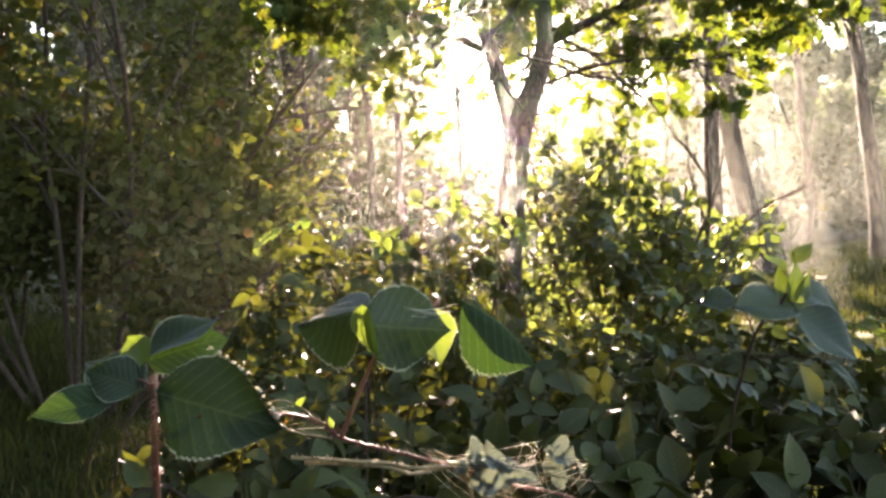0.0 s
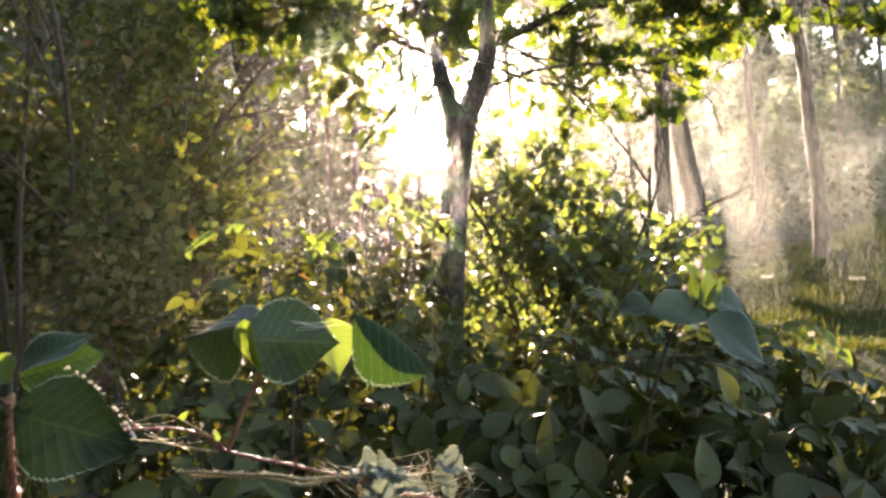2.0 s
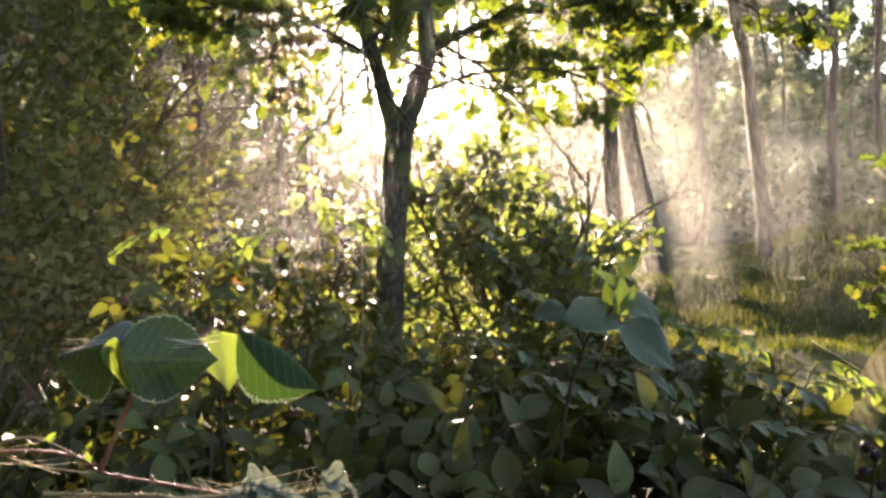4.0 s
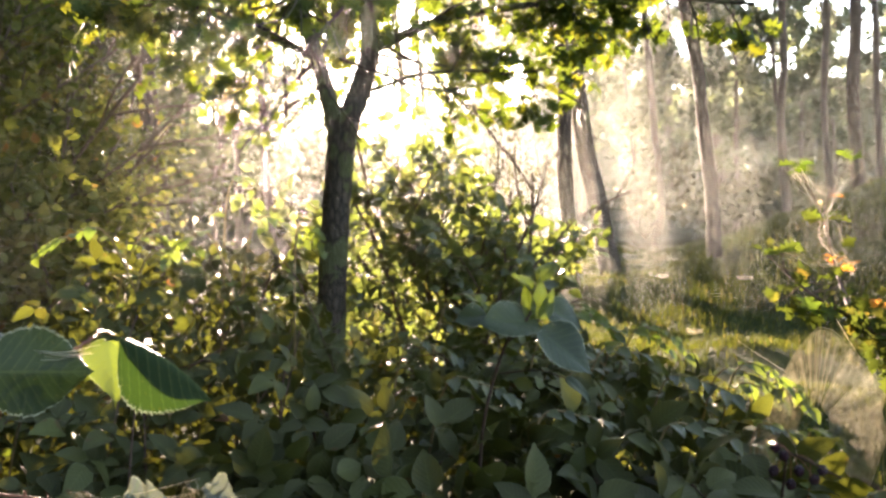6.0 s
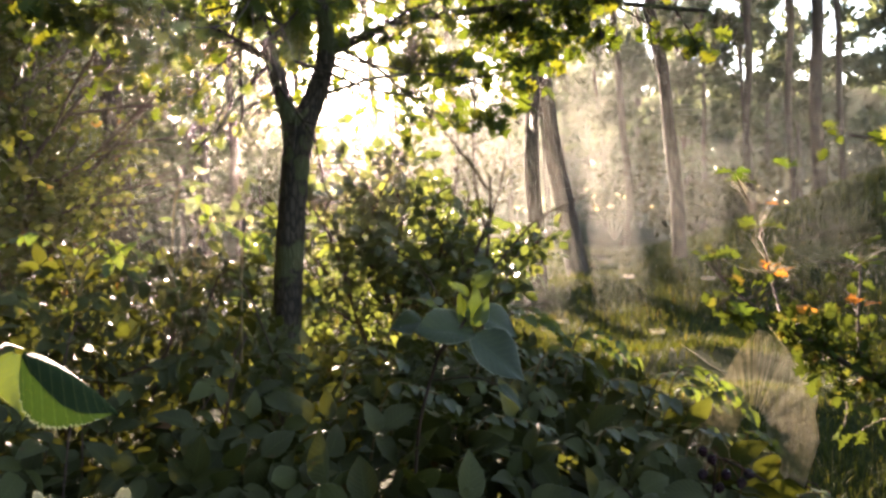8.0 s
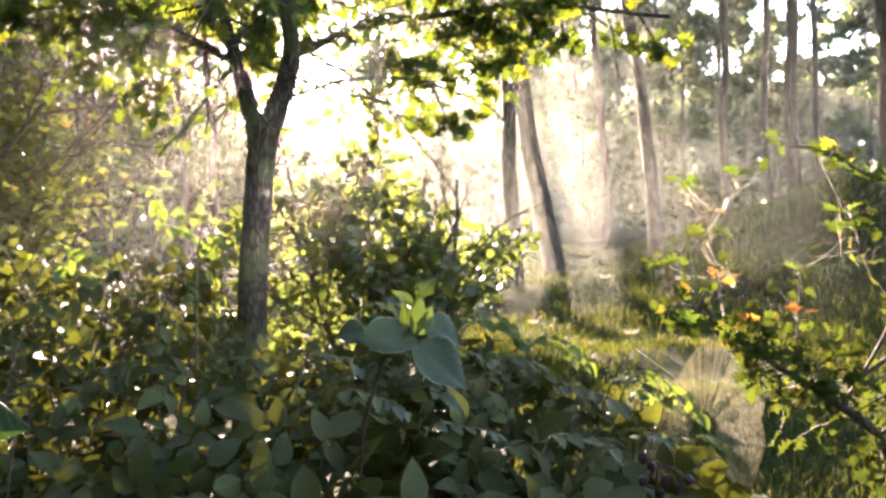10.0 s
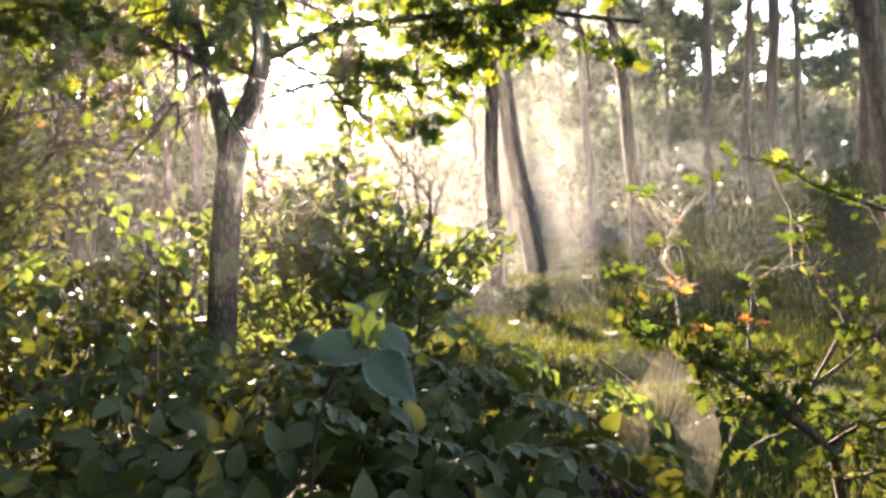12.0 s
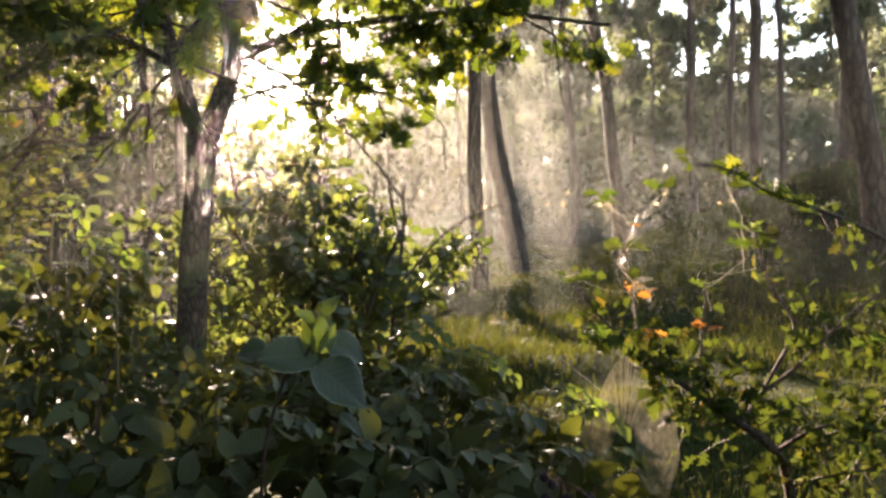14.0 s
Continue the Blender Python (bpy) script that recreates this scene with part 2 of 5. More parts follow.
# ---- building helpers ----
def fast_mesh(name, verts, faces, mat, uv=None, smooth=True):
    """One mesh out of arrays: verts (n, 3), faces (m, k) with k the same all over."""
    verts, faces = np.asarray(verts, np.float32), np.asarray(faces, np.int32)
    me = bpy.data.meshes.new(name)
    m, k = faces.shape
    me.vertices.add(len(verts))
    me.vertices.foreach_set("co", verts.ravel())
    me.loops.add(m * k)
    me.loops.foreach_set("vertex_index", faces.ravel())
    me.polygons.add(m)
    me.polygons.foreach_set("loop_start", np.arange(0, m * k, k, dtype=np.int32))
    me.update(calc_edges=True)
    if uv is not None:
        me.uv_layers.new(name="UVMap").data.foreach_set("uv", np.asarray(uv, np.float32)[faces.ravel()].ravel())
    if smooth:
        me.polygons.foreach_set("use_smooth", np.ones(m, bool))
    me.materials.append(mat)
    me.validate()
    return me


def part(name, me, parent=None, label="", kind=""):
    ob = new(name, me)
    if parent is not None:
        ob.parent = parent
    return tagged(ob, label, kind=kind)


def thing(name, label, category, at=(0, 0, 0), group="", kind=""):
    ob = new(name)
    ob.empty_display_size = 0.1
    ob.location = at
    return tagged(ob, label, category, group, kind)


class Tubes:
    """Collects tapered round stems into one mesh."""

    def __init__(self):
        self.v, self.f, self.n = [], [], 0

    def add(self, pts, radii, seg=6, rough=0.0):
        pts = np.asarray(pts, float)
        k = len(pts)
        radii = np.interp(np.linspace(0, 1, k), np.linspace(0, 1, len(radii)), radii)
        d = np.gradient(pts, axis=0)
        d /= np.linalg.norm(d, axis=1, keepdims=True) + 1e-9
        ref = np.array([0.0, 1.0, 0.0]) if abs(d[:, 1]).mean() < 0.8 else np.array([1.0, 0.0, 0.0])
        a = np.cross(d, ref)
        a /= np.linalg.norm(a, axis=1, keepdims=True) + 1e-9
        b = np.cross(d, a)
        ang = np.linspace(0, 2 * np.pi, seg, endpoint=False)
        r = radii[:, None] * (1 + rough * np.random.uniform(-1, 1, (k, seg)))
        ring = pts[:, None] + r[..., None] * (np.cos(ang)[None, :, None] * a[:, None] + np.sin(ang)[None, :, None] * b[:, None])
        i = np.arange(k - 1)[:, None] * seg
        j = np.arange(seg)[None]
        jn = (j + 1) % seg
        q = np.stack([i + j, i + jn, i + seg + jn, i + seg + j], -1).reshape(-1, 4)
        self.v.append(ring.reshape(-1, 3))
        self.f.append(q + self.n)
        self.n += k * seg
        return self

    def mesh(self, name, mat):
        return fast_mesh(name, np.concatenate(self.v), np.concatenate(self.f), mat)


def curve(points, n=12):
    """A smooth line through the points given."""
    p = np.asarray(points, float)
    k = len(p)
    if k == 2:
        return p[0] + (p[1] - p[0]) * np.linspace(0, 1, n)[:, None]
    m = np.gradient(p, axis=0)
    t = np.linspace(0, k - 1, n)
    i = np.minimum(t.astype(int), k - 2)
    u = (t - i)[:, None]
    return (2 * u**3 - 3 * u**2 + 1) * p[i] + (u**3 - 2 * u**2 + u) * m[i] + (3 * u**2 - 2 * u**3) * p[i + 1] + (u**3 - u**2) * m[i + 1]


def leaf_shape(kind="ovate", n=8, across=1, fold=0.25, droop=0.25, ripple=0.0, teeth=0, aspect=0.72, seed=0):
    """A leaf of length 1 along x from its stalk, width along y: verts, quads, uv."""
    rng = np.random.default_rng(seed)
    u = np.linspace(0, 1, n)
    if kind == "oak":
        w = np.sin(np.pi * u**1.25) ** 0.8 * (0.62 + 0.38 * np.cos(u * 2 * np.pi * 4.0 + 0.4)) * aspect * 0.55
        w[0] = 0.02
    elif kind == "lance":
        w = np.sin(np.pi * u**0.9) ** 0.9 * aspect * 0.5
    else:
        w = np.sin(np.pi * u ** 0.82) ** 0.72 * aspect * 0.54 * (1 - 0.16 * u) * (1 - 0.4 * u**6)
    w = np.maximum(w, 0.004)
    if teeth:
        w = w * (1 + (0.13 if n < 30 else 0.07) * ((u * teeth) % 1.0 - 0.5) + 0.07 * np.sin(5 * u + seed * 1.7) + 0.03 * rng.uniform(-1, 1, n))
    s = np.linspace(-1, 1, 2 * across + 1)
    x = u[:, None] - 0.06 * np.abs(s)[None] ** 2 * (u[:, None] - 0.3)
    y = w[:, None] * s[None]
    z = fold * np.abs(y) - droop * u[:, None] ** 2 + 0 * s[None]
    if ripple:
        z = z + ripple * np.sin(58 * (u[:, None] - 0.28 * np.abs(s)[None])) * np.abs(s)[None] ** 0.7 * 0.35
        z = z + (0.05 if n > 30 else ripple * 1.6) * np.sin(6 * u[:, None] + 2.0 * s[None] + seed) * np.abs(s)[None]
    v = np.stack([x, y, z], -1).reshape(-1, 3)
    k = 2 * across + 1
    i, j = np.arange(n - 1)[:, None] * k, np.arange(k - 1)[None]
    f = np.stack([i + j, i + j + 1, i + j + k + 1, i + j + k], -1).reshape(-1, 4)
    uv = np.stack([np.repeat(u, k), np.tile(s * 0.5 + 0.5, n)], -1)
    return v, f, uv


def unit(a):
    return a / (np.linalg.norm(a, axis=-1, keepdims=True) + 1e-9)


def leaf_frames(tips, normals):
    """Turns for leaves that point along tips and face normals: (n, 3, 3) with columns x, y, z."""
    x = unit(tips)
    y = unit(np.cross(normals, x))
    return np.stack([x, y, np.cross(x, y)], -1)


def scatter(name, shape, at, turns, sizes, mat):
    """All the leaves given, joined into one mesh."""
    v, f, uv = shape
    n = len(at)
    vv = np.einsum("nij,kj->nki", turns, v) * np.asarray(sizes)[:, None, None] + np.asarray(at)[:, None]
    ff = f[None] + (np.arange(n) * len(v))[:, None, None]
    return fast_mesh(name, vv.reshape(-1, 3), ff.reshape(-1, f.shape[1]), mat, np.tile(uv, (n, 1)))


def mat_of(at, turn, size):
    m = Matrix([[*(turn[r] * size), at[r]] for r in range(3)] + [[0, 0, 0, 1]])
    return m


def rnd_dirs(rng, n):
    return unit(rng.normal(size=(n, 3)))


def grow(tubes, rng, start, way, length, radius, level, spots, wander=0.25, lift=0.0, kids=5, spread=0.8, seg=5, shrink=0.55):
    """A limb with its side limbs, down to level 0; notes places and ways along the last twigs."""
    n = 7
    p, d = np.array(start, float), unit(np.array(way, float))
    pts = [p.copy()]
    for _ in range(n - 1):
        d = unit(d + rng.normal(size=3) * wander * 0.5 + np.array([0, 0, lift]))
        p = p + d * length / (n - 1)
        pts.append(p.copy())
    pts = np.array(pts)
    if level or seg > 3:
        tubes.add(curve(pts, 9 if level else 6), [radius, radius * (0.55 if level else 0.35)], seg if level else 3)
    if level == 0:
        for u in np.linspace(0.15, 1, 7):
            i = min(int(u * (n - 1)), n - 2)
            spots.append((pts[i] + (pts[i + 1] - pts[i]) * (u * (n - 1) - i), unit(pts[i + 1] - pts[i])))
        return pts
    for k in range(kids):
        u = 0.3 + 0.7 * (k + rng.uniform(0, 1)) / kids
        i = min(int(u * (n - 1)), n - 2)
        at = pts[i] + (pts[i + 1] - pts[i]) * (u * (n - 1) - i)
        along = unit(pts[i + 1] - pts[i])
        side = unit(np.cross(along, rng.normal(size=3)))
        grow(tubes, rng, at, along + side * spread, length * shrink * rng.uniform(0.7, 1.2), radius * 0.5, level - 1, spots, wander, lift, kids, spread, seg, shrink)
    return pts


def leaves_at(name, rng, spots, shape, size, mat, per=2, flat=0.6, jitter=0.02, hang=0.3):
    """Leaves round the noted places: pointing outwards, rather flat, a little hanging."""
    at = np.repeat(np.array([s[0] for s in spots]), per, 0)
    al = np.repeat(np.array([s[1] for s in spots]), per, 0)
    n = len(at)
    at = at + rng.normal(size=(n, 3)) * jitter
    tips = unit(al + rng.normal(size=(n, 3)) * 0.8 - np.array([0, 0, hang]))
    nor = unit(np.array([0, 0, 1.0]) * flat + rng.normal(size=(n, 3)) * 0.55)
    return scatter(name, shape, at, leaf_frames(tips, nor), size * rng.uniform(0.6, 1.25, n), mat)


def single_leaves(ob, inv, rng, spots, shape, size, mat, count, flat=0.3, hang=0.3):
    """Leaves of their own on some of the places; gives back the places left over."""
    v, f, uv = shape
    me = fast_mesh("leaf", v, f, mat, uv)
    pick = set(rng.choice(len(spots), min(count, len(spots)), replace=False).tolist())
    for i in sorted(pick):
        p, al = spots[i]
        tip = unit(np.array(al) + rng.normal(size=3) * 0.8 - np.array([0, 0, hang]))
        turn = leaf_frames(tip[None], (np.array([0, 0, flat]) + rng.normal(size=3) * 0.55)[None])[0]
        o = part("leaf", me, ob)
        o.matrix_basis = inv @ mat_of(np.array(p), turn, size * rng.uniform(0.7, 1.25))
    return [s for i, s in enumerate(spots) if i not in pick]


# ---- ground ----
def smooth(a, b, x):
    t = np.clip((x - a) / (b - a), 0, 1)
    return t * t * (3 - 2 * t)


def lumps(x, y, s, seed):
    rng = np.random.default_rng(seed)
    z = 0
    for _ in range(6):
        a, ph = rng.uniform(0, 6.28), rng.uniform(0, 6.28)
        k = s * rng.uniform(0.6, 1.6)
        z = z + np.sin((x * math.cos(a) + y * math.sin(a)) * k + ph)
    return z / 6


def ground_z(x, y):
    x, y = np.asarray(x, float), np.asarray(y, float)
    near = smooth(60, 25, np.hypot(x, y))
    z = 0.2 * smooth(6, 10.5, y) + 1.5 * np.exp(-(((x - 9.4) / 2.7) ** 2 + ((y - 9.6) / 3.0) ** 2))
    z = z + (0.17 * lumps(x, y, 1.1, 3) + 0.11 * lumps(x, y, 3.4, 5)) * near * smooth(2.5, 4.5, np.hypot(x, y))
    z = z + 0.1 * np.exp(-(((x - 2.7) / 1.0) ** 2 + ((y - 4.9) / 0.5) ** 2)) + 0.12 * np.exp(-(((x - 2.3) / 0.9) ** 2 + ((y - 3.5) / 0.35) ** 2))
    return z + 0.6 * smooth(20, 70, y) + 0.4 * lumps(x, y, 0.08, 8) * smooth(20, 60, np.hypot(x, y))


def build_ground():
    far = np.cumsum(0.2 * 1.16 ** np.arange(1, 48))
    xs = np.concatenate([-9 - far[::-1], np.arange(-9, 13.01, 0.16), 13 + far])
    ys = np.concatenate([-3 - far[::-1], np.arange(-3, 18.01, 0.16), 18 + far])
    X, Y = np.meshgrid(xs, ys)
    v = np.stack([X, Y, ground_z(X, Y)], -1).reshape(-1, 3)
    nx = len(xs)
    i, j = np.arange(len(ys) - 1)[:, None] * nx, np.arange(nx - 1)[None]
    f = np.stack([i + j, i + j + 1, i + j + nx + 1, i + j + nx], -1).reshape(-1, 4)
    ob = part("ground", fast_mesh("ground", v, f, SOIL))
    tagged(ob, "mossy forest floor with leaf litter and low hummocks", "ground", kind="structure")


build_ground()


def build_grass():
    rng = np.random.default_rng(11)
    n = 150000
    r = 2.6 + 15 * rng.uniform(0, 1, n) ** 1.2
    a = rng.uniform(-0.75, 0.85, n)
    x, y = r * np.sin(a), r * np.cos(a)
    keep = lumps(x, y, 2.4, 21) + 0.6 * lumps(x, y, 7.0, 22) + rng.normal(size=n) * 0.25 > -0.35
    keep &= ~((np.abs(x - 0.3) < 1.0) & (y < 4.0))
    x, y, r = x[keep], y[keep], r[keep]
    n = len(x)
    base = np.stack([x, y, ground_z(x, y) - 0.01], -1)
    h = rng.uniform(0.04, 0.17, n) * (0.85 + 0.8 * lumps(x, y, 1.7, 23)) * (0.6 + 0.4 * smooth(3.6, 5.2, y))
    lean = unit(np.stack([rng.normal(size=n), rng.normal(size=n), np.zeros(n)], -1)) * rng.uniform(0.2, 0.9, n)[:, None]
    w = unit(np.cross(lean + 1e-3, [0, 0, 1.0])) * (0.0016 + 0.00045 * r)[:, None]
    mid = base + (lean * 0.3 + [0, 0, 0.62]) * h[:, None]
    tip = base + (lean + [0, 0, 0.9]) * h[:, None]
    v = np.stack([base - w, base + w, mid + w * 0.8, mid - w * 0.8, tip + w * 0.1, tip - w * 0.1], 1).reshape(-1, 3)
    k = (np.arange(n) * 6)[:, None, None]
    f = (np.array([[0, 1, 2, 3], [3, 2, 4, 5]])[None] + k).reshape(-1, 4)
    tagged(part("grass", fast_mesh("grass", v, f, GRASS)), "thin tufted grass, green and straw-coloured, on hummocky ground", "grass", kind="stuff")


build_grass()


# ---- pines ----
def pine_model(seed, height, radius, crown_from, reach, lean=(0, 0), far=False):
    """trunk, branches and needle crown as three meshes, base at the origin."""
    rng = np.random.default_rng(seed)
    k = 14
    zz = np.linspace(0, 1, k)
    sway = np.cumsum(rng.normal(size=(k, 2)) * 0.012 * height / k * 4, 0)
    pts = np.stack([lean[0] * zz * height + sway[:, 0], lean[1] * zz * height + sway[:, 1], zz * height - 0.1], -1)
    pts[0, :2] = 0
    trunk = Tubes().add(curve(pts, 24 if far else 40), [radius * 1.15, radius * 0.92, radius * 0.88, radius * 0.85, radius * 0.6, radius * 0.25], 9 if far else 14, 0.03)
    limbs, spots = Tubes(), []
    nb = 16 if far else 22
    for b in range(nb):
        u = crown_from + (1 - crown_from) * (b + rng.uniform(0, 1)) / nb
        at = np.array([np.interp(u, zz, pts[:, c]) for c in range(3)])
        az = rng.uniform(0, 6.28)
        L = reach * (1 - 0.65 * (u - crown_from) / (1 - crown_from)) * rng.uniform(0.5, 1.15)
        way = np.array([math.cos(az), math.sin(az), rng.uniform(-0.1, 0.35)])
        grow(limbs, rng, at, way, L, radius * 0.16, 1, spots, 0.35, 0.02, 6, 0.9, 3, 0.42)
    # a few dead stubs below the crown
    for _ in range(7):
        u = rng.uniform(0.12, crown_from)
        at = np.array([np.interp(u, zz, pts[:, c]) for c in range(3)])
        az = rng.uniform(0, 6.28)
        end = at + np.array([math.cos(az), math.sin(az), rng.uniform(-0.2, 0.3)]) * rng.uniform(0.2, 0.9)
        limbs.add(curve([at, (at + end) / 2 + [0, 0, 0.04], end], 5), [radius * 0.09, radius * 0.03], 4)
    # needle tufts: bursts of thin blades
    P = np.array([s[0] for s in spots])
    A = np.array([s[1] for s in spots])
    if far:
        some = lumps(P[:, 0] * 1.6 + P[:, 1], P[:, 2] * 2.6, 1.5, seed) > -0.05
        P, A = P[some], A[some]
    m = 6 if far else 8
    at = np.repeat(P, m, 0)
    ways = unit(np.repeat(A, m, 0) * 0.7 + rng.normal(size=(len(at), 3)) * 0.8 + [0, 0, 0.25])
    ln = rng.uniform(0.1, 0.24, len(at))[:, None] * (1.5 if far else 1.1)
    side = unit(np.cross(ways, rng.normal(size=(len(at), 3)))) * (0.11 if far else 0.024)
    base = at + rng.normal(size=(len(at), 3)) * (0.12 if far else 0.09)
    v = np.stack([base - side * 0.5, base + side * 0.5, base + ways * ln + side, base + ways * ln - side], 1).reshape(-1, 3)
    f = np.arange(len(at) * 4).reshape(-1, 4)
    return trunk.mesh("trunk", PINE_BARK), limbs.mesh("branches", PINE_BARK), fast_mesh("crown", v, f, NEEDLES)


def plant_pine(model, x, y, turn=0.0, scale=1.0, label="", group=""):
    ob = thing("pine_tree", label, "tree", (x, y, float(ground_z(x, y)) - 0.05), group)
    ob.rotation_euler, ob.scale = (0, 0, turn), (scale,) * 3
    part("trunk", model[0], ob, "scaly grey-brown bark")
    part("branchwork", model[1], ob, "", "stuff")
    part("crown", model[2], ob, "dark green needles")
    return ob


NEAR_PINES = [  # x, y, trunk radius, height, lean x, lean y
    (4.14, 10.12, 0.132, 12.5, -0.14, 0.02), (3.28, 9.3, 0.095, 11.0, -0.035, 0.0), (5.35, 9.6, 0.085, 11.5, -0.07, 0.0),
    (-1.62, 9.2, 0.125, 12.0, -0.05, 0.02),
    (8.85, 11.4, 0.10, 13.0, -0.05, 0.0), (10.95, 15.0, 0.08, 12.5, -0.06, 0.0), (9.6, 10.2, 0.13, 12.5, -0.10, 0.0), (7.5, 7.4, 0.14, 13.0, -0.12, 0.0),
    (8.1, 17.6, 0.09, 12.0, -0.04, 0.0), (14.6, 18.2, 0.09, 12.0, -0.04, 0.0), (9.4, 14.3, 0.085, 12.0, -0.03, 0.0),
]
for k, (x, y, r, h, lx, ly) in enumerate(NEAR_PINES):
    plant_pine(pine_model(100 + k, h, r, 0.55, 2.0, (lx, ly)), x, y, 0, 1.0, "tall slender pine, grey-brown trunk leaning slightly, standing in mist", "pines in the clearing")

FAR_MODELS = [pine_model(200 + k, h, r, c, reach, (lx, 0), True) for k, (h, r, c, reach, lx) in enumerate(
    [(11.0, 0.085, 0.28, 2.5, -0.03), (12.5, 0.09, 0.36, 2.6, -0.05), (9.5, 0.075, 0.24, 2.2, 0.02), (13.0, 0.1, 0.42, 2.7, -0.02), (8.0, 0.07, 0.2, 1.9, -0.04), (12.0, 0.08, 0.27, 3.3, -0.05)])]
rng = np.random.default_rng(5)
planted = [(x, y) for x, y, *_ in NEAR_PINES]
while len(planted) < len(NEAR_PINES) + 48:
    d, a = 15 + 45 * rng.uniform(0, 1) ** 0.6, rng.uniform(-0.72, 0.98)
    x, y = d * math.sin(a), d * math.cos(a)
    off = x - y * math.tan(SUN_AZ)
    if -1.7 < off < 8.0 or (-4.5 < off <= -1.7 and rng.uniform() < 0.85) or 0.2 < a < 0.88 or min(math.hypot(x - px, y - py) for px, py in planted) < 1.9:
        continue
    planted.append((x, y))
    plant_pine(FAR_MODELS[int(rng.integers(5))], x, y, rng.uniform(-0.6, 0.6), rng.uniform(0.8, 1.15), "distant pine with a dark ragged crown, half lost in mist", "distant pines")


# the stand behind the open ground
count = 0
while count < 24:
    d, a = 21 + 22 * rng.uniform(0, 1) ** 0.8, rng.uniform(0.17, 0.9)
    x, y = d * math.sin(a), d * math.cos(a)
    if x - y * math.tan(SUN_AZ) < 6.3 or min(math.hypot(x - px, y - py) for px, py in planted) < 1.8:
        continue
    planted.append((x, y))
    count += 1
    plant_pine(FAR_MODELS[(0, 1, 5, 1, 5)[int(rng.integers(5))]], x, y, rng.uniform(-0.6, 0.6), rng.uniform(0.85, 1.15), "slim pine with dark clumped crown, standing in haze", "distant pines")

# a closer stand on the dark side of the clearing
for _ in range(24):
    d, a = rng.uniform(13, 32), rng.uniform(-0.78, -0.28)
    x, y = d * math.sin(a), d * math.cos(a)
    if x - y * math.tan(SUN_AZ) > -1.9:
        continue
    plant_pine(FAR_MODELS[(2, 4, 0)[int(rng.integers(3))]], x, y, rng.uniform(-0.6, 0.6), rng.uniform(0.7, 1.0), "pine with low ragged branches, half lost in mist", "distant pines")
for x, y, k in ((-2.5, 24.0, 1), (-3.0, 30.0, 0), (-4.0, 27.0, 1), (-1.4, 28.0, 1)):
    plant_pine(FAR_MODELS[k], x, y, rng.uniform(-0.6, 0.6), 1.0, "pine with a loose crown in bright mist", "distant pines")
for x, y, k, s in ((-2.9, 16.5, 4, 0.95), (-2.5, 21.0, 2, 0.9), (-3.8, 19.0, 2, 1.0)):
    plant_pine(FAR_MODELS[k], x, y, rng.uniform(-0.6, 0.6), s, "pine with a loose crown in bright mist", "distant pines")
for x, y, k in ((-2.3, 27.0, 4), (-1.5, 30.5, 4), (-0.7, 28.0, 4), (0.1, 31.0, 4), (-3.1, 30.0, 4), (0.75, 29.0, 4), (-1.1, 34.0, 2), (-2.7, 34.5, 2)):
    plant_pine(FAR_MODELS[k], x, y, rng.uniform(-0.6, 0.6), rng.uniform(0.5, 0.6), "low pine with ragged branches, half lost in mist", "distant pines")
for x, y, k in ((-4.4, 33.0, 2), (-2.6, 38.0, 4), (-2.1, 31.0, 4), (-5.0, 36.0, 0), (-3.4, 45.0, 2)):
    plant_pine(FAR_MODELS[k], x, y, rng.uniform(-0.6, 0.6), rng.uniform(0.5, 0.62), "low pine with ragged branches, half lost in mist", "distant pines")
# tall pines whose crowns stand above the sun
for x, y in ((-1.9, 21.0), (-0.9, 18.5), (2.35, 19.0), (7.4, 21.0), (3.6, 24.0), (5.2, 22.5)):
    plant_pine(FAR_MODELS[3], x, y, rng.uniform(-0.6, 0.6), 1.0, "tall slim pine with a high crown against bright mist", "distant pines")
# one more, placed so that its trunk shades the broad near leaf
plant_pine(FAR_MODELS[3], 0.66, 22.0, 0.0, 1.0, "tall slim pine with a high crown against bright mist", "distant pines")
for x, y, k in ((3.1, 29.0, 0.36), (4.9, 31.0, 0.4), (6.4, 28.0, 0.36)):
    plant_pine(FAR_MODELS[4], x, y, rng.uniform(0, 6), k, "low young pine far off in bright mist", "distant pines")
# low young pines far off, below the sun
for k in range(34):
    y = rng.uniform(46, 60)
    x = y * math.tan(SUN_AZ) - 6.5 + 14.0 * (k + rng.uniform(0, 1)) / 34
    plant_pine(FAR_MODELS[4], x, y, rng.uniform(0, 6), rng.uniform(0.72, 0.92) * (1.0 if x - y * math.tan(SUN_AZ) < 1.2 else 0.68), "low young pine far off in bright mist", "distant pines")


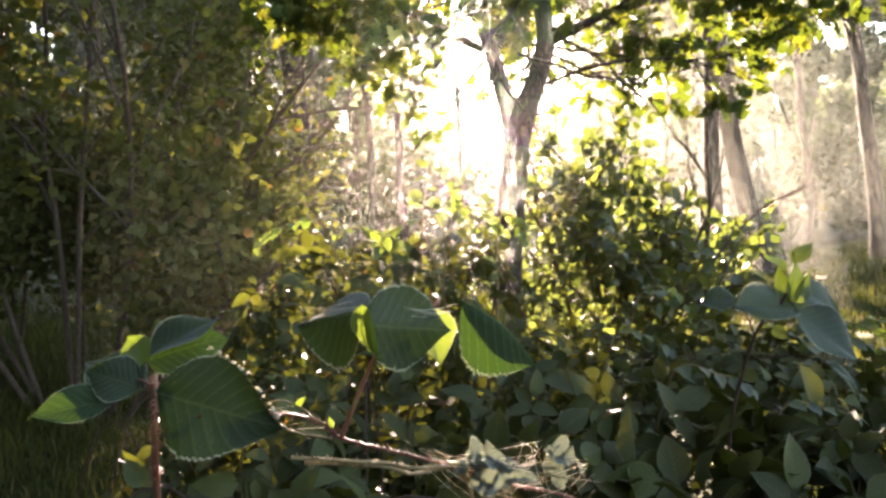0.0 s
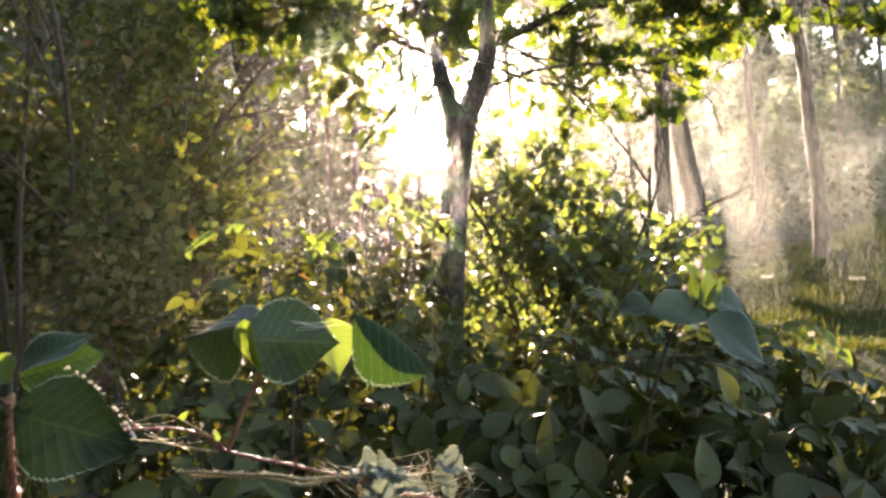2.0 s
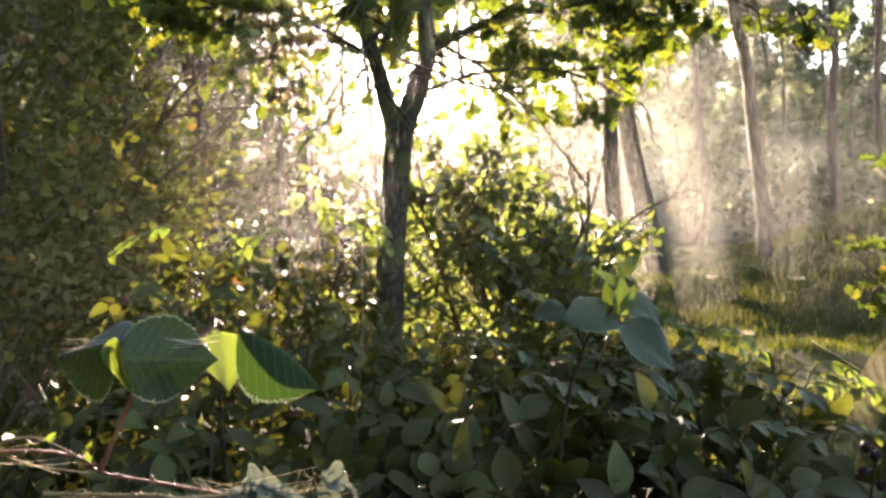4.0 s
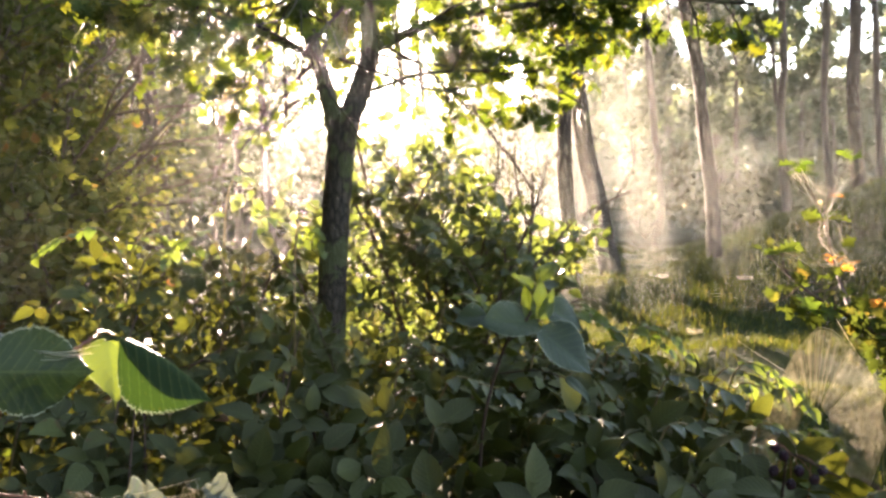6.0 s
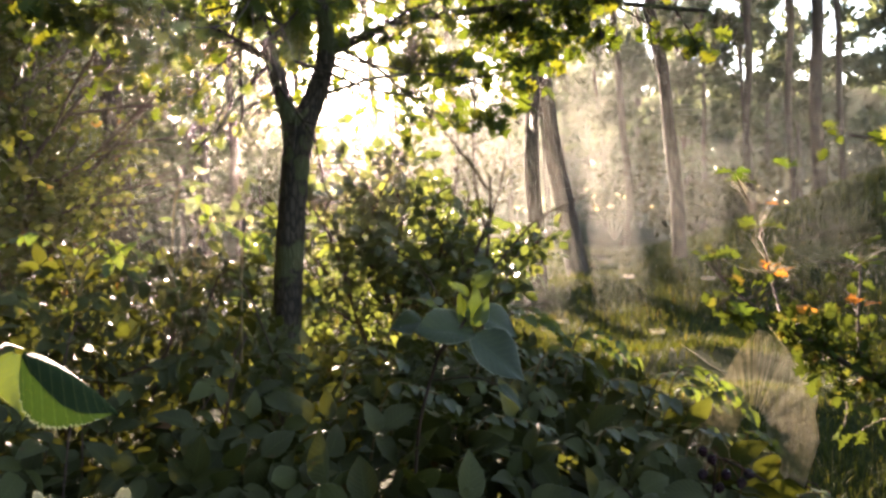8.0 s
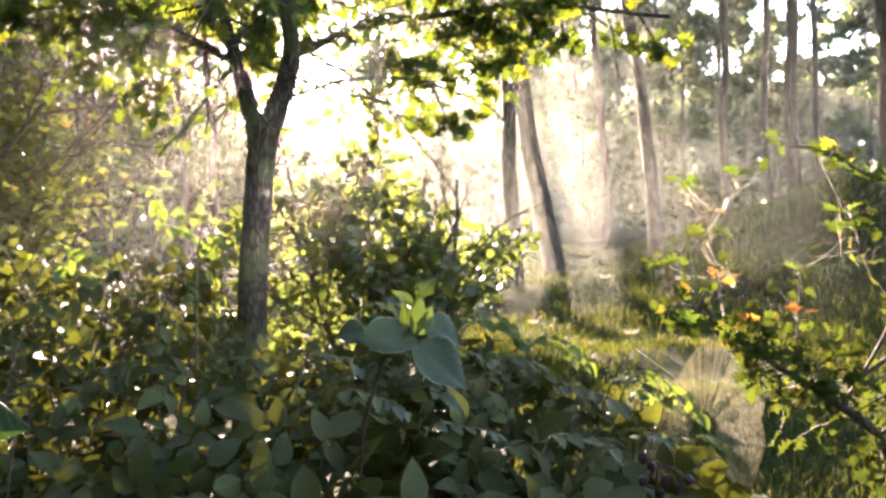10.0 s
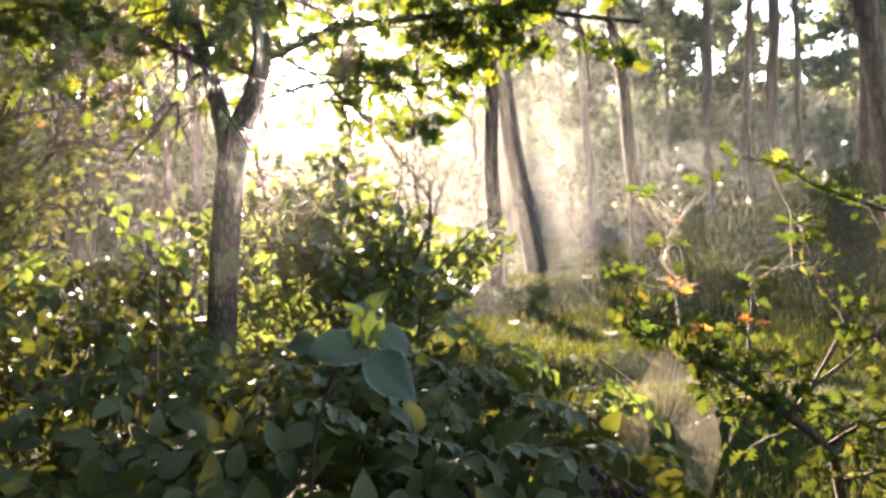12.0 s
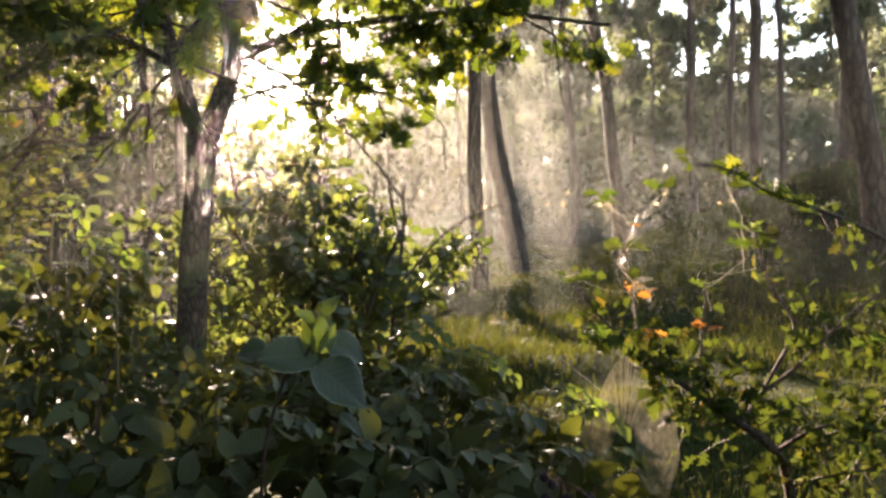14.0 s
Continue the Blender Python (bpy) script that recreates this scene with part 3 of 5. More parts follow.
# ---- understorey far behind ----
def far_bushes():
    rng = np.random.default_rng(31)
    n = 30
    for _ in range(n):
        d, a = rng.uniform(17, 48), rng.uniform(-0.7, 0.9)
        x, y = d * math.sin(a), d * math.cos(a)
        off = x - y * math.tan(SUN_AZ)
        if abs(off - 0.2) < 1.5:
            continue
        w, h = rng.uniform(1.0, 2.4), rng.uniform(0.8, 2.6)
        g = float(ground_z(x, y))
        ob = thing("far_bush", "misty bush at the edge of the woods", "bush", (x, y, g), "distant bushes")
        tubes, spots = Tubes(), []
        for _ in range(6):
            way = np.array([rng.normal() * 0.6, rng.normal() * 0.6, 1.0])
            grow(tubes, rng, (0, 0, 0), way * [w / h, w / h, 1], h, 0.03, 1, spots, 0.3, 0.03, 6, 0.9, 4, 0.5)
        part("branchwork", tubes.mesh("branchwork", TWIG), ob, "", "stuff")
        part("foliage", leaves_at("foliage", rng, spots, leaf_shape("ovate", 3, 1), 0.26, FAR_LEAF, 2, 0.5, 0.16), ob)


far_bushes()


def far_woods():
    """The closed edge of the wood at the end of the clearing."""
    rng = np.random.default_rng(37)
    n = 25000
    az = rng.uniform(-1.0, 1.2, n)
    d = rng.uniform(64, 80, n)
    x, y = d * np.sin(az), d * np.cos(az)
    top = 7.2 + 2.2 * lumps(az * 30, 0 * az, 1.0, 38) + 0.9 * lumps(az * 120, d * 0.3, 1.0, 39)
    top = np.minimum(top + 1.2 * smooth(0.14, 0.28, np.abs(az - 0.06)) + 2.2 * smooth(0.07, 0.12, az), (0.122 + 0.018 * smooth(0.16, 0.3, np.abs(az - 0.06))) * d)
    z = ground_z(x, y) + top * rng.uniform(0, 1, n) ** 0.7
    at = np.stack([x, y, z], -1)
    tips = rnd_dirs(rng, n)
    me = scatter("far_woods", leaf_shape("ovate", 3, 1), at, leaf_frames(tips, rnd_dirs(rng, n)), rng.uniform(1.0, 1.8, n), FAR_LEAF)
    tagged(part("far_woods", me), "far edge of the wood, pale in the mist", "woods", kind="stuff")


far_woods()


def woods_behind():
    """Unseen trees added at the camera's back to hold off sky light."""
    rng = np.random.default_rng(47)
    n = 20000
    az = rng.uniform(1.7, 5.35, n)
    d = rng.uniform(14 - 5.5 * smooth(3.2, 4.0, az), 20)
    x, y = d * np.sin(az), d * np.cos(az)
    z = ground_z(x, y) + rng.uniform(0, 1, n) ** 0.8 * (3.0 + 22.0 * smooth(2.9, 3.9, az) + 2.0 * lumps(az * 9, 0 * az, 1.0, 48))
    # unseen boughs added overhead to darken the left side
    m = 6000
    az2, d2 = rng.uniform(3.2, 5.7, m), rng.uniform(2.0, 11.0, m)
    x = np.concatenate([x, d2 * np.sin(az2)])
    y = np.concatenate([y, np.minimum(d2 * np.cos(az2), 1.0)])
    z = np.concatenate([z, 5.6 + 0.35 * d2 + rng.uniform(-0.6, 1.6, m)])
    n += m
    me = scatter("woods_behind", leaf_shape("ovate", 3, 1), np.stack([x, y, z], -1), leaf_frames(rnd_dirs(rng, n), rnd_dirs(rng, n)), rng.uniform(0.9, 1.8, n), FAR_LEAF)
    tagged(part("woods_behind", me), "unseen leaf mass added behind the camera to block sky light", "woods", kind="stuff")


woods_behind()


# ---- dark shrub ----
def build_shrub():
    rng = np.random.default_rng(41)
    ob = thing("hazel_shrub", "large dark many-stemmed shrub with small dull green leaves", "shrub", (-2.2, 4.85, 0))
    spots = []
    stems = [(-2.48, 4.76, -0.25, 0.05, 3.2), (-2.35, 4.85, -0.05, 0.1, 3.4), (-2.28, 4.7, 0.12, -0.1, 3.2), (-2.2, 4.9, 0.3, 0.1, 3.0), (-2.12, 4.8, 0.5, 0.0, 2.6),
             (-2.15, 4.75, 0.35, -0.2, 2.9), (-2.6, 4.95, -0.5, 0.1, 2.8), (-2.05, 4.95, 0.6, 0.2, 1.9), (-2.3, 5.0, 0.2, 0.5, 3.2), (-2.75, 4.8, -0.8, -0.1, 2.6), (-2.0, 4.7, 0.8, -0.1, 1.3),
             (-2.9, 4.9, -0.5, -0.1, 1.5), (-3.1, 5.1, -0.2, -0.2, 1.7), (-2.5, 4.7, -0.7, -0.2, 1.3), (-1.95, 4.85, 0.5, 0.1, 1.2),
             (-3.3, 6.0, -0.1, -0.1, 1.5), (-2.9, 6.2, 0.1, -0.1, 1.6), (-3.8, 5.9, -0.2, 0.0, 1.7), (-3.5, 6.3, 0.3, 0.0, 1.5), (-2.6, 6.0, 0.2, 0.1, 1.3), (-4.3, 6.4, 0.1, 0.0, 1.8)]
    for x, y, dx, dy, ln in stems:
        t = Tubes()
        g = float(ground_z(x, y))
        grow(t, rng, (x, y, g - 0.03), (dx, dy, 1.0), ln, 0.019, 2, spots, 0.16, 0.01, 7, 0.75, 7, 0.45)
        me = t.mesh("stem", TWIG)
        o = part("stem", me, ob)
        o.matrix_parent_inverse = Matrix.Translation((2.2, -4.85, 0))
    spots = [s for s in spots if s[0][0] < -1.15 - 0.3 * max(0.0, s[0][2] - 1.5) + 0.1 * rng.normal() and s[0][2] > (0.5 if s[0][1] < 5.4 else 0.12)]
    me = leaves_at("foliage", rng, spots, leaf_shape("ovate", 5, 1), 0.068, SHRUB_LEAF, 8, 0.4, 0.13)
    o = part("foliage", me, ob, "small dull green leaves, a few turning", "stuff")
    o.matrix_parent_inverse = Matrix.Translation((2.2, -4.85, 0))


build_shrub()


def build_hazy_tree():
    rng = np.random.default_rng(43)
    base = Vector((-2.35, 6.6, 0.0))
    ob = thing("rowan_tree", "small spreading tree with loose drooping foliage in the mist", "tree", base)
    spots = []
    for dx, dy, ln in ((0.75, -0.1, 1.9), (0.55, -0.2, 2.3), (0.35, 0.1, 2.6), (0.9, 0.1, 1.6), (0.1, -0.1, 2.8), (-0.3, 0.0, 2.6), (0.6, 0.15, 2.7)):
        t = Tubes()
        grow(t, rng, (rng.normal() * 0.04, rng.normal() * 0.04, -0.03), (dx, dy, 1.0), ln, 0.02, 2, spots, 0.2, -0.01, 5, 0.75, 6, 0.45)
        part("stem", t.mesh("stem", TWIG), ob)
    spots = [s for s in spots if s[0][2] > 1.12 + 0.06 * rng.normal() and s[0][0] < (1.02 if rng.uniform() < 0.4 else 1.4) + 0.3 * (s[0][2] > 1.95) + 0.08 * rng.normal()]
    part("foliage", leaves_at("foliage", rng, spots, leaf_shape("lance", 4, 1, aspect=0.7), 0.07, SHRUB_LEAF, 4, 0.4, 0.08, 0.3), ob, "loose dull leaves, a few orange", "stuff")


build_hazy_tree()


# ---- young oak with a forked trunk ----
def build_young_oak():
    rng = np.random.default_rng(51)
    base = Vector((0.19, 2.92, 0.0))
    ob = thing("young_oak", "young oak with a dark forked trunk and lobed leaves", "tree", base)
    inv = Matrix.Translation(-base)
    spots = []

    def own(name, me, label=""):
        o = part(name, me, ob, label)
        o.matrix_parent_inverse = inv
        return o

    fork = (0.293, 2.9, 1.38)
    left = [(0.272, 2.905, 1.27), (0.262, 2.918, 1.42), (0.215, 2.95, 1.645), (0.15, 2.98, 1.9), (0.1, 3.0, 2.4), (0.0, 3.05, 3.1)]
    right = [(0.19, 2.92, -0.05), (0.205, 2.908, 0.4), (0.232, 2.908, 0.8), (0.262, 2.91, 1.15), fork, (0.36, 2.925, 1.55), (0.405, 2.92, 1.72), (0.39, 2.93, 1.95), (0.42, 2.97, 2.6), (0.5, 3.0, 3.4)]
    own("limb", Tubes().add(curve(left, 26), [0.036, 0.036, 0.03, 0.024, 0.018, 0.012], 12, 0.05).mesh("limb", OAK_BARK))
    own("trunk", Tubes().add(curve(right, 60), [0.07, 0.06, 0.054, 0.051, 0.05, 0.04, 0.035, 0.03, 0.022, 0.012], 16, 0.05).mesh("trunk", OAK_BARK), "dark ridged bark with moss")
    arm = [(0.41, 2.918, 1.7), (0.66, 2.876, 1.80), (0.93, 2.827, 1.84), (1.3, 2.72, 1.86), (1.75, 2.58, 1.80)]
    arm2 = [(0.4, 2.92, 1.55), (0.6, 2.85, 1.6), (0.85, 2.72, 1.58), (1.08, 2.6, 1.46), (1.12, 2.55, 1.38)]
    arm3 = [(0.2, 2.95, 1.68), (-0.05, 3.15, 1.82), (-0.4, 3.55, 1.98), (-0.75, 4.1, 2.1), (-1.1, 4.6, 2.2)]
    arm6 = [(0.2, 2.95, 1.68), (0.04, 2.9, 1.76), (-0.14, 2.85, 1.82), (-0.36, 2.8, 1.84)]
    arm4 = [(0.15, 2.98, 1.9), (-0.1, 2.9, 2.1), (-0.4, 2.9, 2.2), (-0.9, 2.95, 2.25)]
    arm5 = [(0.39, 2.93, 1.95), (0.7, 2.8, 2.15), (1.1, 2.7, 2.2), (1.6, 2.6, 2.15)]
    tw = Tubes()
    for line, r in ((arm, 0.02), (arm2, 0.008), (arm3, 0.015), (arm4, 0.013), (arm5, 0.015), (arm6, 0.009)):
        t = Tubes()
        pts = curve(line, 18)
        t.add(pts, [r, r * 0.35], 7)
        for i in range(3, 18):
            if rng.uniform() < (0.85 if line is not arm2 else 0.5):
                way = unit(pts[min(i + 1, 17)] - pts[i - 1]) + rng.normal(size=3) * 0.7 - [0, 0, 0.35]
                grow(tw, rng, pts[i], way, rng.uniform(0.18, 0.42), 0.0045, 1, spots, 0.3, -0.01, 4, 0.8, 4, 0.5)
        own("branch", t.mesh("branch", OAK_BARK))
    t = tw
    for line in (left, right):
        pts = curve(line, 20)
        for i in [k for k in range(20) if pts[k][2] > 1.66]:
            for _ in range(3):
                way = rng.normal(size=3) + [0, 0, 0.2]
                grow(t, rng, pts[i], way, rng.uniform(0.3, 0.75), 0.008, 1, spots, 0.3, 0, 5, 0.8, 4, 0.45)
    tagged(own("twig", t.mesh("twig", OAK_BARK)), kind="stuff")
    spots = [s for s in spots if s[0][2] > (1.46 if s[0][0] < 0.1 else 1.4 + min(0.3, max(0.0, 1.1 * (s[0][0] - 1.0)))) + 0.04 * rng.normal()]
    # the crown is thin round the fork, where the sun comes through
    spots = [s for s in spots if not (-0.02 < s[0][0] < 0.66 and s[0][2] < 1.72) or rng.uniform() < 0.12]
    spots = single_leaves(ob, inv, rng, spots, leaf_shape("oak", 15, 2, 0.3, 0.25, aspect=0.9), 0.07, OAK_LEAF, 280)
    own("foliage", leaves_at("foliage", rng, spots, leaf_shape("oak", 9, 1, aspect=0.9), 0.068, OAK_LEAF, 2, 0.3, 0.02, 0.35), "lobed green oak leaves lit from behind")


build_young_oak()


# ---- bush behind the thicket ----
def build_mid_bush():
    rng = np.random.default_rng(61)
    base = Vector((0.78, 3.32, 0.0))
    ob = thing("hornbeam_bush", "rounded leafy bush, sunlit from behind, beside the oak", "bush", base)
    spots = []
    stems = [(-0.2, 0, 1.2), (0.0, 0.1, 1.35), (0.15, -0.1, 1.3), (0.35, 0.05, 1.1), (0.25, -0.2, 1.15), (-0.1, -0.15, 1.25), (0.5, -0.1, 0.95), (0.55, 0.15, 0.9), (0.05, 0.35, 1.2), (-0.35, 0.1, 0.95), (0.4, 0.2, 0.95), (0.35, -0.3, 1.0)]
    for dx, dy, ln in stems:
        t = Tubes()
        grow(t, rng, (rng.normal() * 0.05, rng.normal() * 0.05, -0.02), (dx * (0.5 if dx > 0.3 else 1.0), dy, 1.0), ln * (0.75 if dx > 0.3 else 1.0), 0.012, 2, spots, 0.18, -0.012, 5, 0.7, 6, 0.42)
        part("stem", t.mesh("stem", TWIG), ob)
    spots = [s for s in spots if 0.3 < s[0][2] < 1.36 + 0.03 * rng.normal() and s[0][0] < 0.45 + 0.06 * rng.normal()]
    spots = [s for s in spots if s[0][2] < 1.42 + 0.06 * rng.normal() - 0.8 * max(0.0, s[0][0] - 0.15)]
    for _ in range(380):
        x, y = rng.uniform(-0.46, 0.5), rng.uniform(-0.4, 0.4)
        z = 1.36 - 0.85 * max(0.0, x - 0.05) - 0.9 * max(0.0, -0.15 - x) - 0.6 * y * y - abs(rng.normal()) * 0.28
        if z > 0.3 and lumps(x * 3 + y, z * 3, 2.2, 64) > 0.0:
            spots.append((np.array((x, y, z)), unit(np.array((x, y - 0.3, -0.2)) + rng.normal(size=3) * 0.5)))
    for ex, ey, ez in ((-0.1, 0.0, 1.5), (0.08, 0.1, 1.44), (0.2, -0.05, 1.3), (-0.4, 0.0, 1.24), (0.36, 0.0, 1.02), (0.3, 0.2, 1.14)):
        t = Tubes()
        line = curve([(ex * 0.3, ey * 0.3, 0.7), (ex * 0.7, ey, 0.62 * ez + 0.28), (ex, ey, ez)], 12)
        t.add(line, [0.006, 0.0015], 5)
        for i in range(5, 12):
            grow(t, rng, line[i], rng.normal(size=3) + [0.1, 0, 0.3], rng.uniform(0.05, 0.13), 0.002, 0, spots, 0.3, 0, 3, 0.8, 4, 0.5)
        part("stem", t.mesh("stem", TWIG), ob)
    t = Tubes()
    line = curve([(0.05, 0.05, 0.0), (0.28, 0.35, 0.5), (0.5, 0.55, 0.78), (0.78, 0.74, 0.93)], 16)
    t.add(line, [0.008, 0.002], 6)
    for i in range(7, 16):
        for _ in range(4):
            grow(t, rng, line[i], rng.normal(size=3) + [0.3, 0, 0.2], rng.uniform(0.06, 0.14), 0.002, 0, spots, 0.3, 0, 3, 0.8, 4, 0.5)
    part("stem", t.mesh("stem", TWIG), ob)
    spots = [s for s in spots if s[0][1] > 0.5 or s[0][0] < 0.37 - 0.85 * max(0.0, s[0][2] - 0.87) - 0.75 * max(0.0, 0.87 - s[0][2]) + 0.04 * rng.normal()]
    spots = single_leaves(ob, Matrix.Identity(4), rng, spots, leaf_shape("lance", 9, 2, aspect=0.62), 0.068, BUSH_LEAF, 260, 0.3, 0.4)
    part("foliage", leaves_at("foliage", rng, spots, leaf_shape("lance", 5, 1, aspect=0.64), 0.068, BUSH_LEAF, 2, 0.3, 0.06, 0.4), ob, "narrow hanging leaves", "stuff")


build_mid_bush()


# ---- bramble thicket ----
def thicket_top(x, y):
    across = np.interp(x, [-0.95, -0.55, -0.4, 0.12, 0.22, 0.7, 1.05, 1.35, 1.55], [0.2, 0.8, 0.97, 1.0, 0.74, 0.74, 0.66, 0.42, 0.12])
    along = np.interp(y, [0.85, 1.2, 1.5, 1.95, 2.4, 2.75], [0.42, 0.58, 0.66, 1.0, 0.98, 0.4])
    flat = np.interp(y, [0.85, 1.2, 1.5, 1.95, 2.4, 2.75], [0.6, 0.84, 0.96, 1.0, 0.9, 0.4])
    right = np.clip((x - 0.12) / 0.1, 0, 1)
    edge = ((x - 0.3) / 1.3) ** 2 + ((y - 1.85) / 1.08) ** 2 + 0.12 * lumps(x, y, 5.0, 75)
    return across * (along * (1 - right) + flat * right) * np.clip((1.2 - edge) / 0.35, 0, 1)


def build_thicket():
    rng = np.random.default_rng(71)
    ob = thing("bramble_thicket", "dense bramble thicket with dark green toothed leaves", "bush", (0.3, 1.8, 0.0))
    inv = Matrix.Translation((-0.3, -1.8, 0.0))
    # arching canes
    for k in range(70):
        x, y = rng.uniform(-0.7, 1.35), rng.uniform(1.0, 2.5)
        top = float(thicket_top(x, y))
        az = rng.uniform(0, 6.28)
        L = rng.uniform(0.3, 0.6)
        ex, ey = x + L * math.cos(az), y + L * math.sin(az)
        eh = float(thicket_top(ex, ey)) * rng.uniform(0.7, 1.02)
        line = [(x, y, 0), (x * 0.9 + ex * 0.1, y * 0.9 + ey * 0.1, top * 0.55), ((x + ex) / 2, (y + ey) / 2, top * rng.uniform(0.85, 1.0)), (ex, ey, eh)]
        o = part("cane", Tubes().add(curve(line, 14), [0.0034, 0.0014], 6).mesh("cane", CANE_DARK), ob)
        o.matrix_parent_inverse = inv
    n = 2900
    x, y = rng.uniform(-0.9, 1.5, n), 0.85 + 1.85 * rng.uniform(0, 1, n) ** 1.15
    top = thicket_top(x, y)
    depth = np.abs(rng.normal(size=n)) * 0.09 + (rng.uniform(size=n) < 0.45) * rng.uniform(0, 0.55, n)
    z = top * (1 + 0.05 * lumps(x, y, 9.0, 72)) - depth + 0.03
    keep = (z > 0.08) & (top > 0.15)
    at = np.stack([x, y, z], -1)[keep]
    inner = np.stack([-0.75 + 1.75 * rng.uniform(0, 1, 2800) ** 1.5, rng.uniform(1.45, 2.5, 2800), rng.uniform(0.08, 0.95, 2800)], -1)
    inner = inner[inner[:, 2] < thicket_top(inner[:, 0], inner[:, 1]) - 0.03]
    at = np.concatenate([at, inner])
    n = len(at)
    e = 0.05
    gx = (thicket_top(at[:, 0] + e, at[:, 1]) - thicket_top(at[:, 0] - e, at[:, 1])) / (2 * e)
    gy = (thicket_top(at[:, 0], at[:, 1] + e) - thicket_top(at[:, 0], at[:, 1] - e)) / (2 * e)
    out = unit(np.stack([-gx, -gy, np.ones(n)], -1))
    nor = unit(out + rng.normal(size=(n, 3)) * (0.62 - 0.1 * smooth(0.2, 0.6, at[:, 0]))[:, None])
    tips = unit(rng.normal(size=(n, 3)) + out * 0.2 - [0, 0.2, 0.35])
    # leaflets in threes on one stalk
    turns = leaf_frames(tips, nor)
    sizes = rng.uniform(0.036, 0.068, n) * (1 + 0.6 * smooth(1.8, 1.2, at[:, 1]))
    sets = []
    for spin, push, scale in ((0.0, 0.22, 1.0), (1.25, 0.0, 0.82), (-1.25, 0.0, 0.82)):
        x2 = turns[..., 0] * math.cos(spin) + turns[..., 1] * math.sin(spin)
        sets.append((at + turns[..., 0] * (sizes * push)[:, None], leaf_frames(x2 + rng.normal(size=(n, 3)) * 0.15, turns[..., 2] + rng.normal(size=(n, 3)) * 0.22), sizes * scale))
    at, turns, sizes = (np.concatenate(c) for c in zip(*sets))
    n = len(at)
    order = np.argsort(at[:, 1] - 0.5 * at[:, 2])
    near, rest = order[:300], order[300:]
    shapes = [leaf_shape("ovate", 25, 2, 0.4, d, 0.022, 8, 0.6, s) for s, d in enumerate((0.15, 0.3, 0.05, 0.4))]
    meshes = [fast_mesh("leaf", v, f, BRAMBLE, uv) for v, f, uv in shapes]
    for i in near:
        o = part("leaf", meshes[i % 4], ob)
        o.matrix_basis = inv @ mat_of(at[i], turns[i], sizes[i])
    low = [leaf_shape("ovate", 7, 1, 0.35, d, 0.0, 0, 0.58, s) for s, d in enumerate((0.15, 0.35))]
    for k in range(2):
        sel = rest[k::2]
        o = part("foliage", scatter("foliage", low[k], at[sel], turns[sel], sizes[sel], BRAMBLE), ob, "", "stuff")
        o.matrix_parent_inverse = inv


build_thicket()


def build_sprays():
    """Long shoots that stand above the thicket and catch the sun."""
    rng = np.random.default_rng(77)
    v, f, uv = leaf_shape("ovate", 13, 2, 0.25, 0.25, 0.012, 7, 0.66, 5)
    young, full = fast_mesh("leaf", v, f, YOUNG_AND_LIT, uv), fast_mesh("leaf", v, f, BUSH_LEAF, uv)
    for x, y, dx, dz in ((-0.3, 1.9, 0.22, 0.05), (-0.2, 1.95, -0.25, 0.07), (-0.05, 2.0, 0.2, 0.08), (0.02, 1.9, -0.18, 0.08), (0.1, 1.9, 0.1, 0.09), (-0.5, 1.7, 0.25, 0.02), (-0.62, 2.0, 0.26, 0.04), (0.85, 1.9, 0.2, 0.06), (1.0, 1.65, 0.18, 0.05), (1.12, 1.75, 0.15, 0.05), (0.7, 1.6, 0.22, 0.05), (1.15, 1.45, 0.12, 0.05), (-0.4, 2.1, 0.3, 0.06), (0.45, 2.2, 0.25, 0.14), (0.75, 2.1, 0.25, 0.1), (-0.1, 2.15, 0.15, 0.2),
                         (0.35, 1.5, 0.2, 0.04), (0.5, 1.35, 0.22, 0.03), (0.62, 1.75, 0.18, 0.05), (0.8, 1.5, 0.2, 0.04), (0.95, 1.35, 0.16, 0.03), (0.72, 1.3, 0.2, 0.03), (1.05, 1.2, 0.14, 0.03), (0.3, 1.75, 0.2, 0.05), (0.9, 1.7, -0.2, 0.05), (0.85, 1.8, 0.2, 0.09), (1.0, 1.55, 0.2, 0.08), (1.12, 1.6, 0.15, 0.09), (0.7, 1.9, 0.22, 0.08)):
        z = float(thicket_top(x, y))
        ob = thing("bramble_spray", "arching bramble shoot with sunlit leaves above the thicket", "bramble", (x, y, 0.0), "bramble sprays")
        tip = np.array((dx, rng.uniform(-0.12, 0.05), z + dz * 0.4))
        line = curve([(0, 0, 0), (0.02, 0, z * 0.6), (dx * 0.35, tip[1] * 0.4, z + dz * 0.7), (dx * 0.75, tip[1] * 0.8, z + dz), tip], 24)
        part("cane", Tubes().add(line, [0.004, 0.0012], 6).mesh("cane", CANE_DRY), ob)
        for j in range(9, 24):
            way = unit(line[min(j + 1, 23)] - line[j - 1])
            side = unit(np.cross(way, [0, 0, 1.0])) * (1 if j % 2 else -1)
            turn = leaf_frames((way * 0.6 + side + rng.normal(size=3) * 0.25 - [0, 0, 0.2])[None], np.array([[0, -0.25, 1.0]]) + rng.normal(size=(1, 3)) * 0.35)[0]
            o = part("leaf", full if 0.25 < x < 1.1 and y < 1.8 and dz < 0.06 else young, ob)
            o.matrix_basis = mat_of(line[j], turn, rng.uniform(0.028, 0.048))


build_sprays()


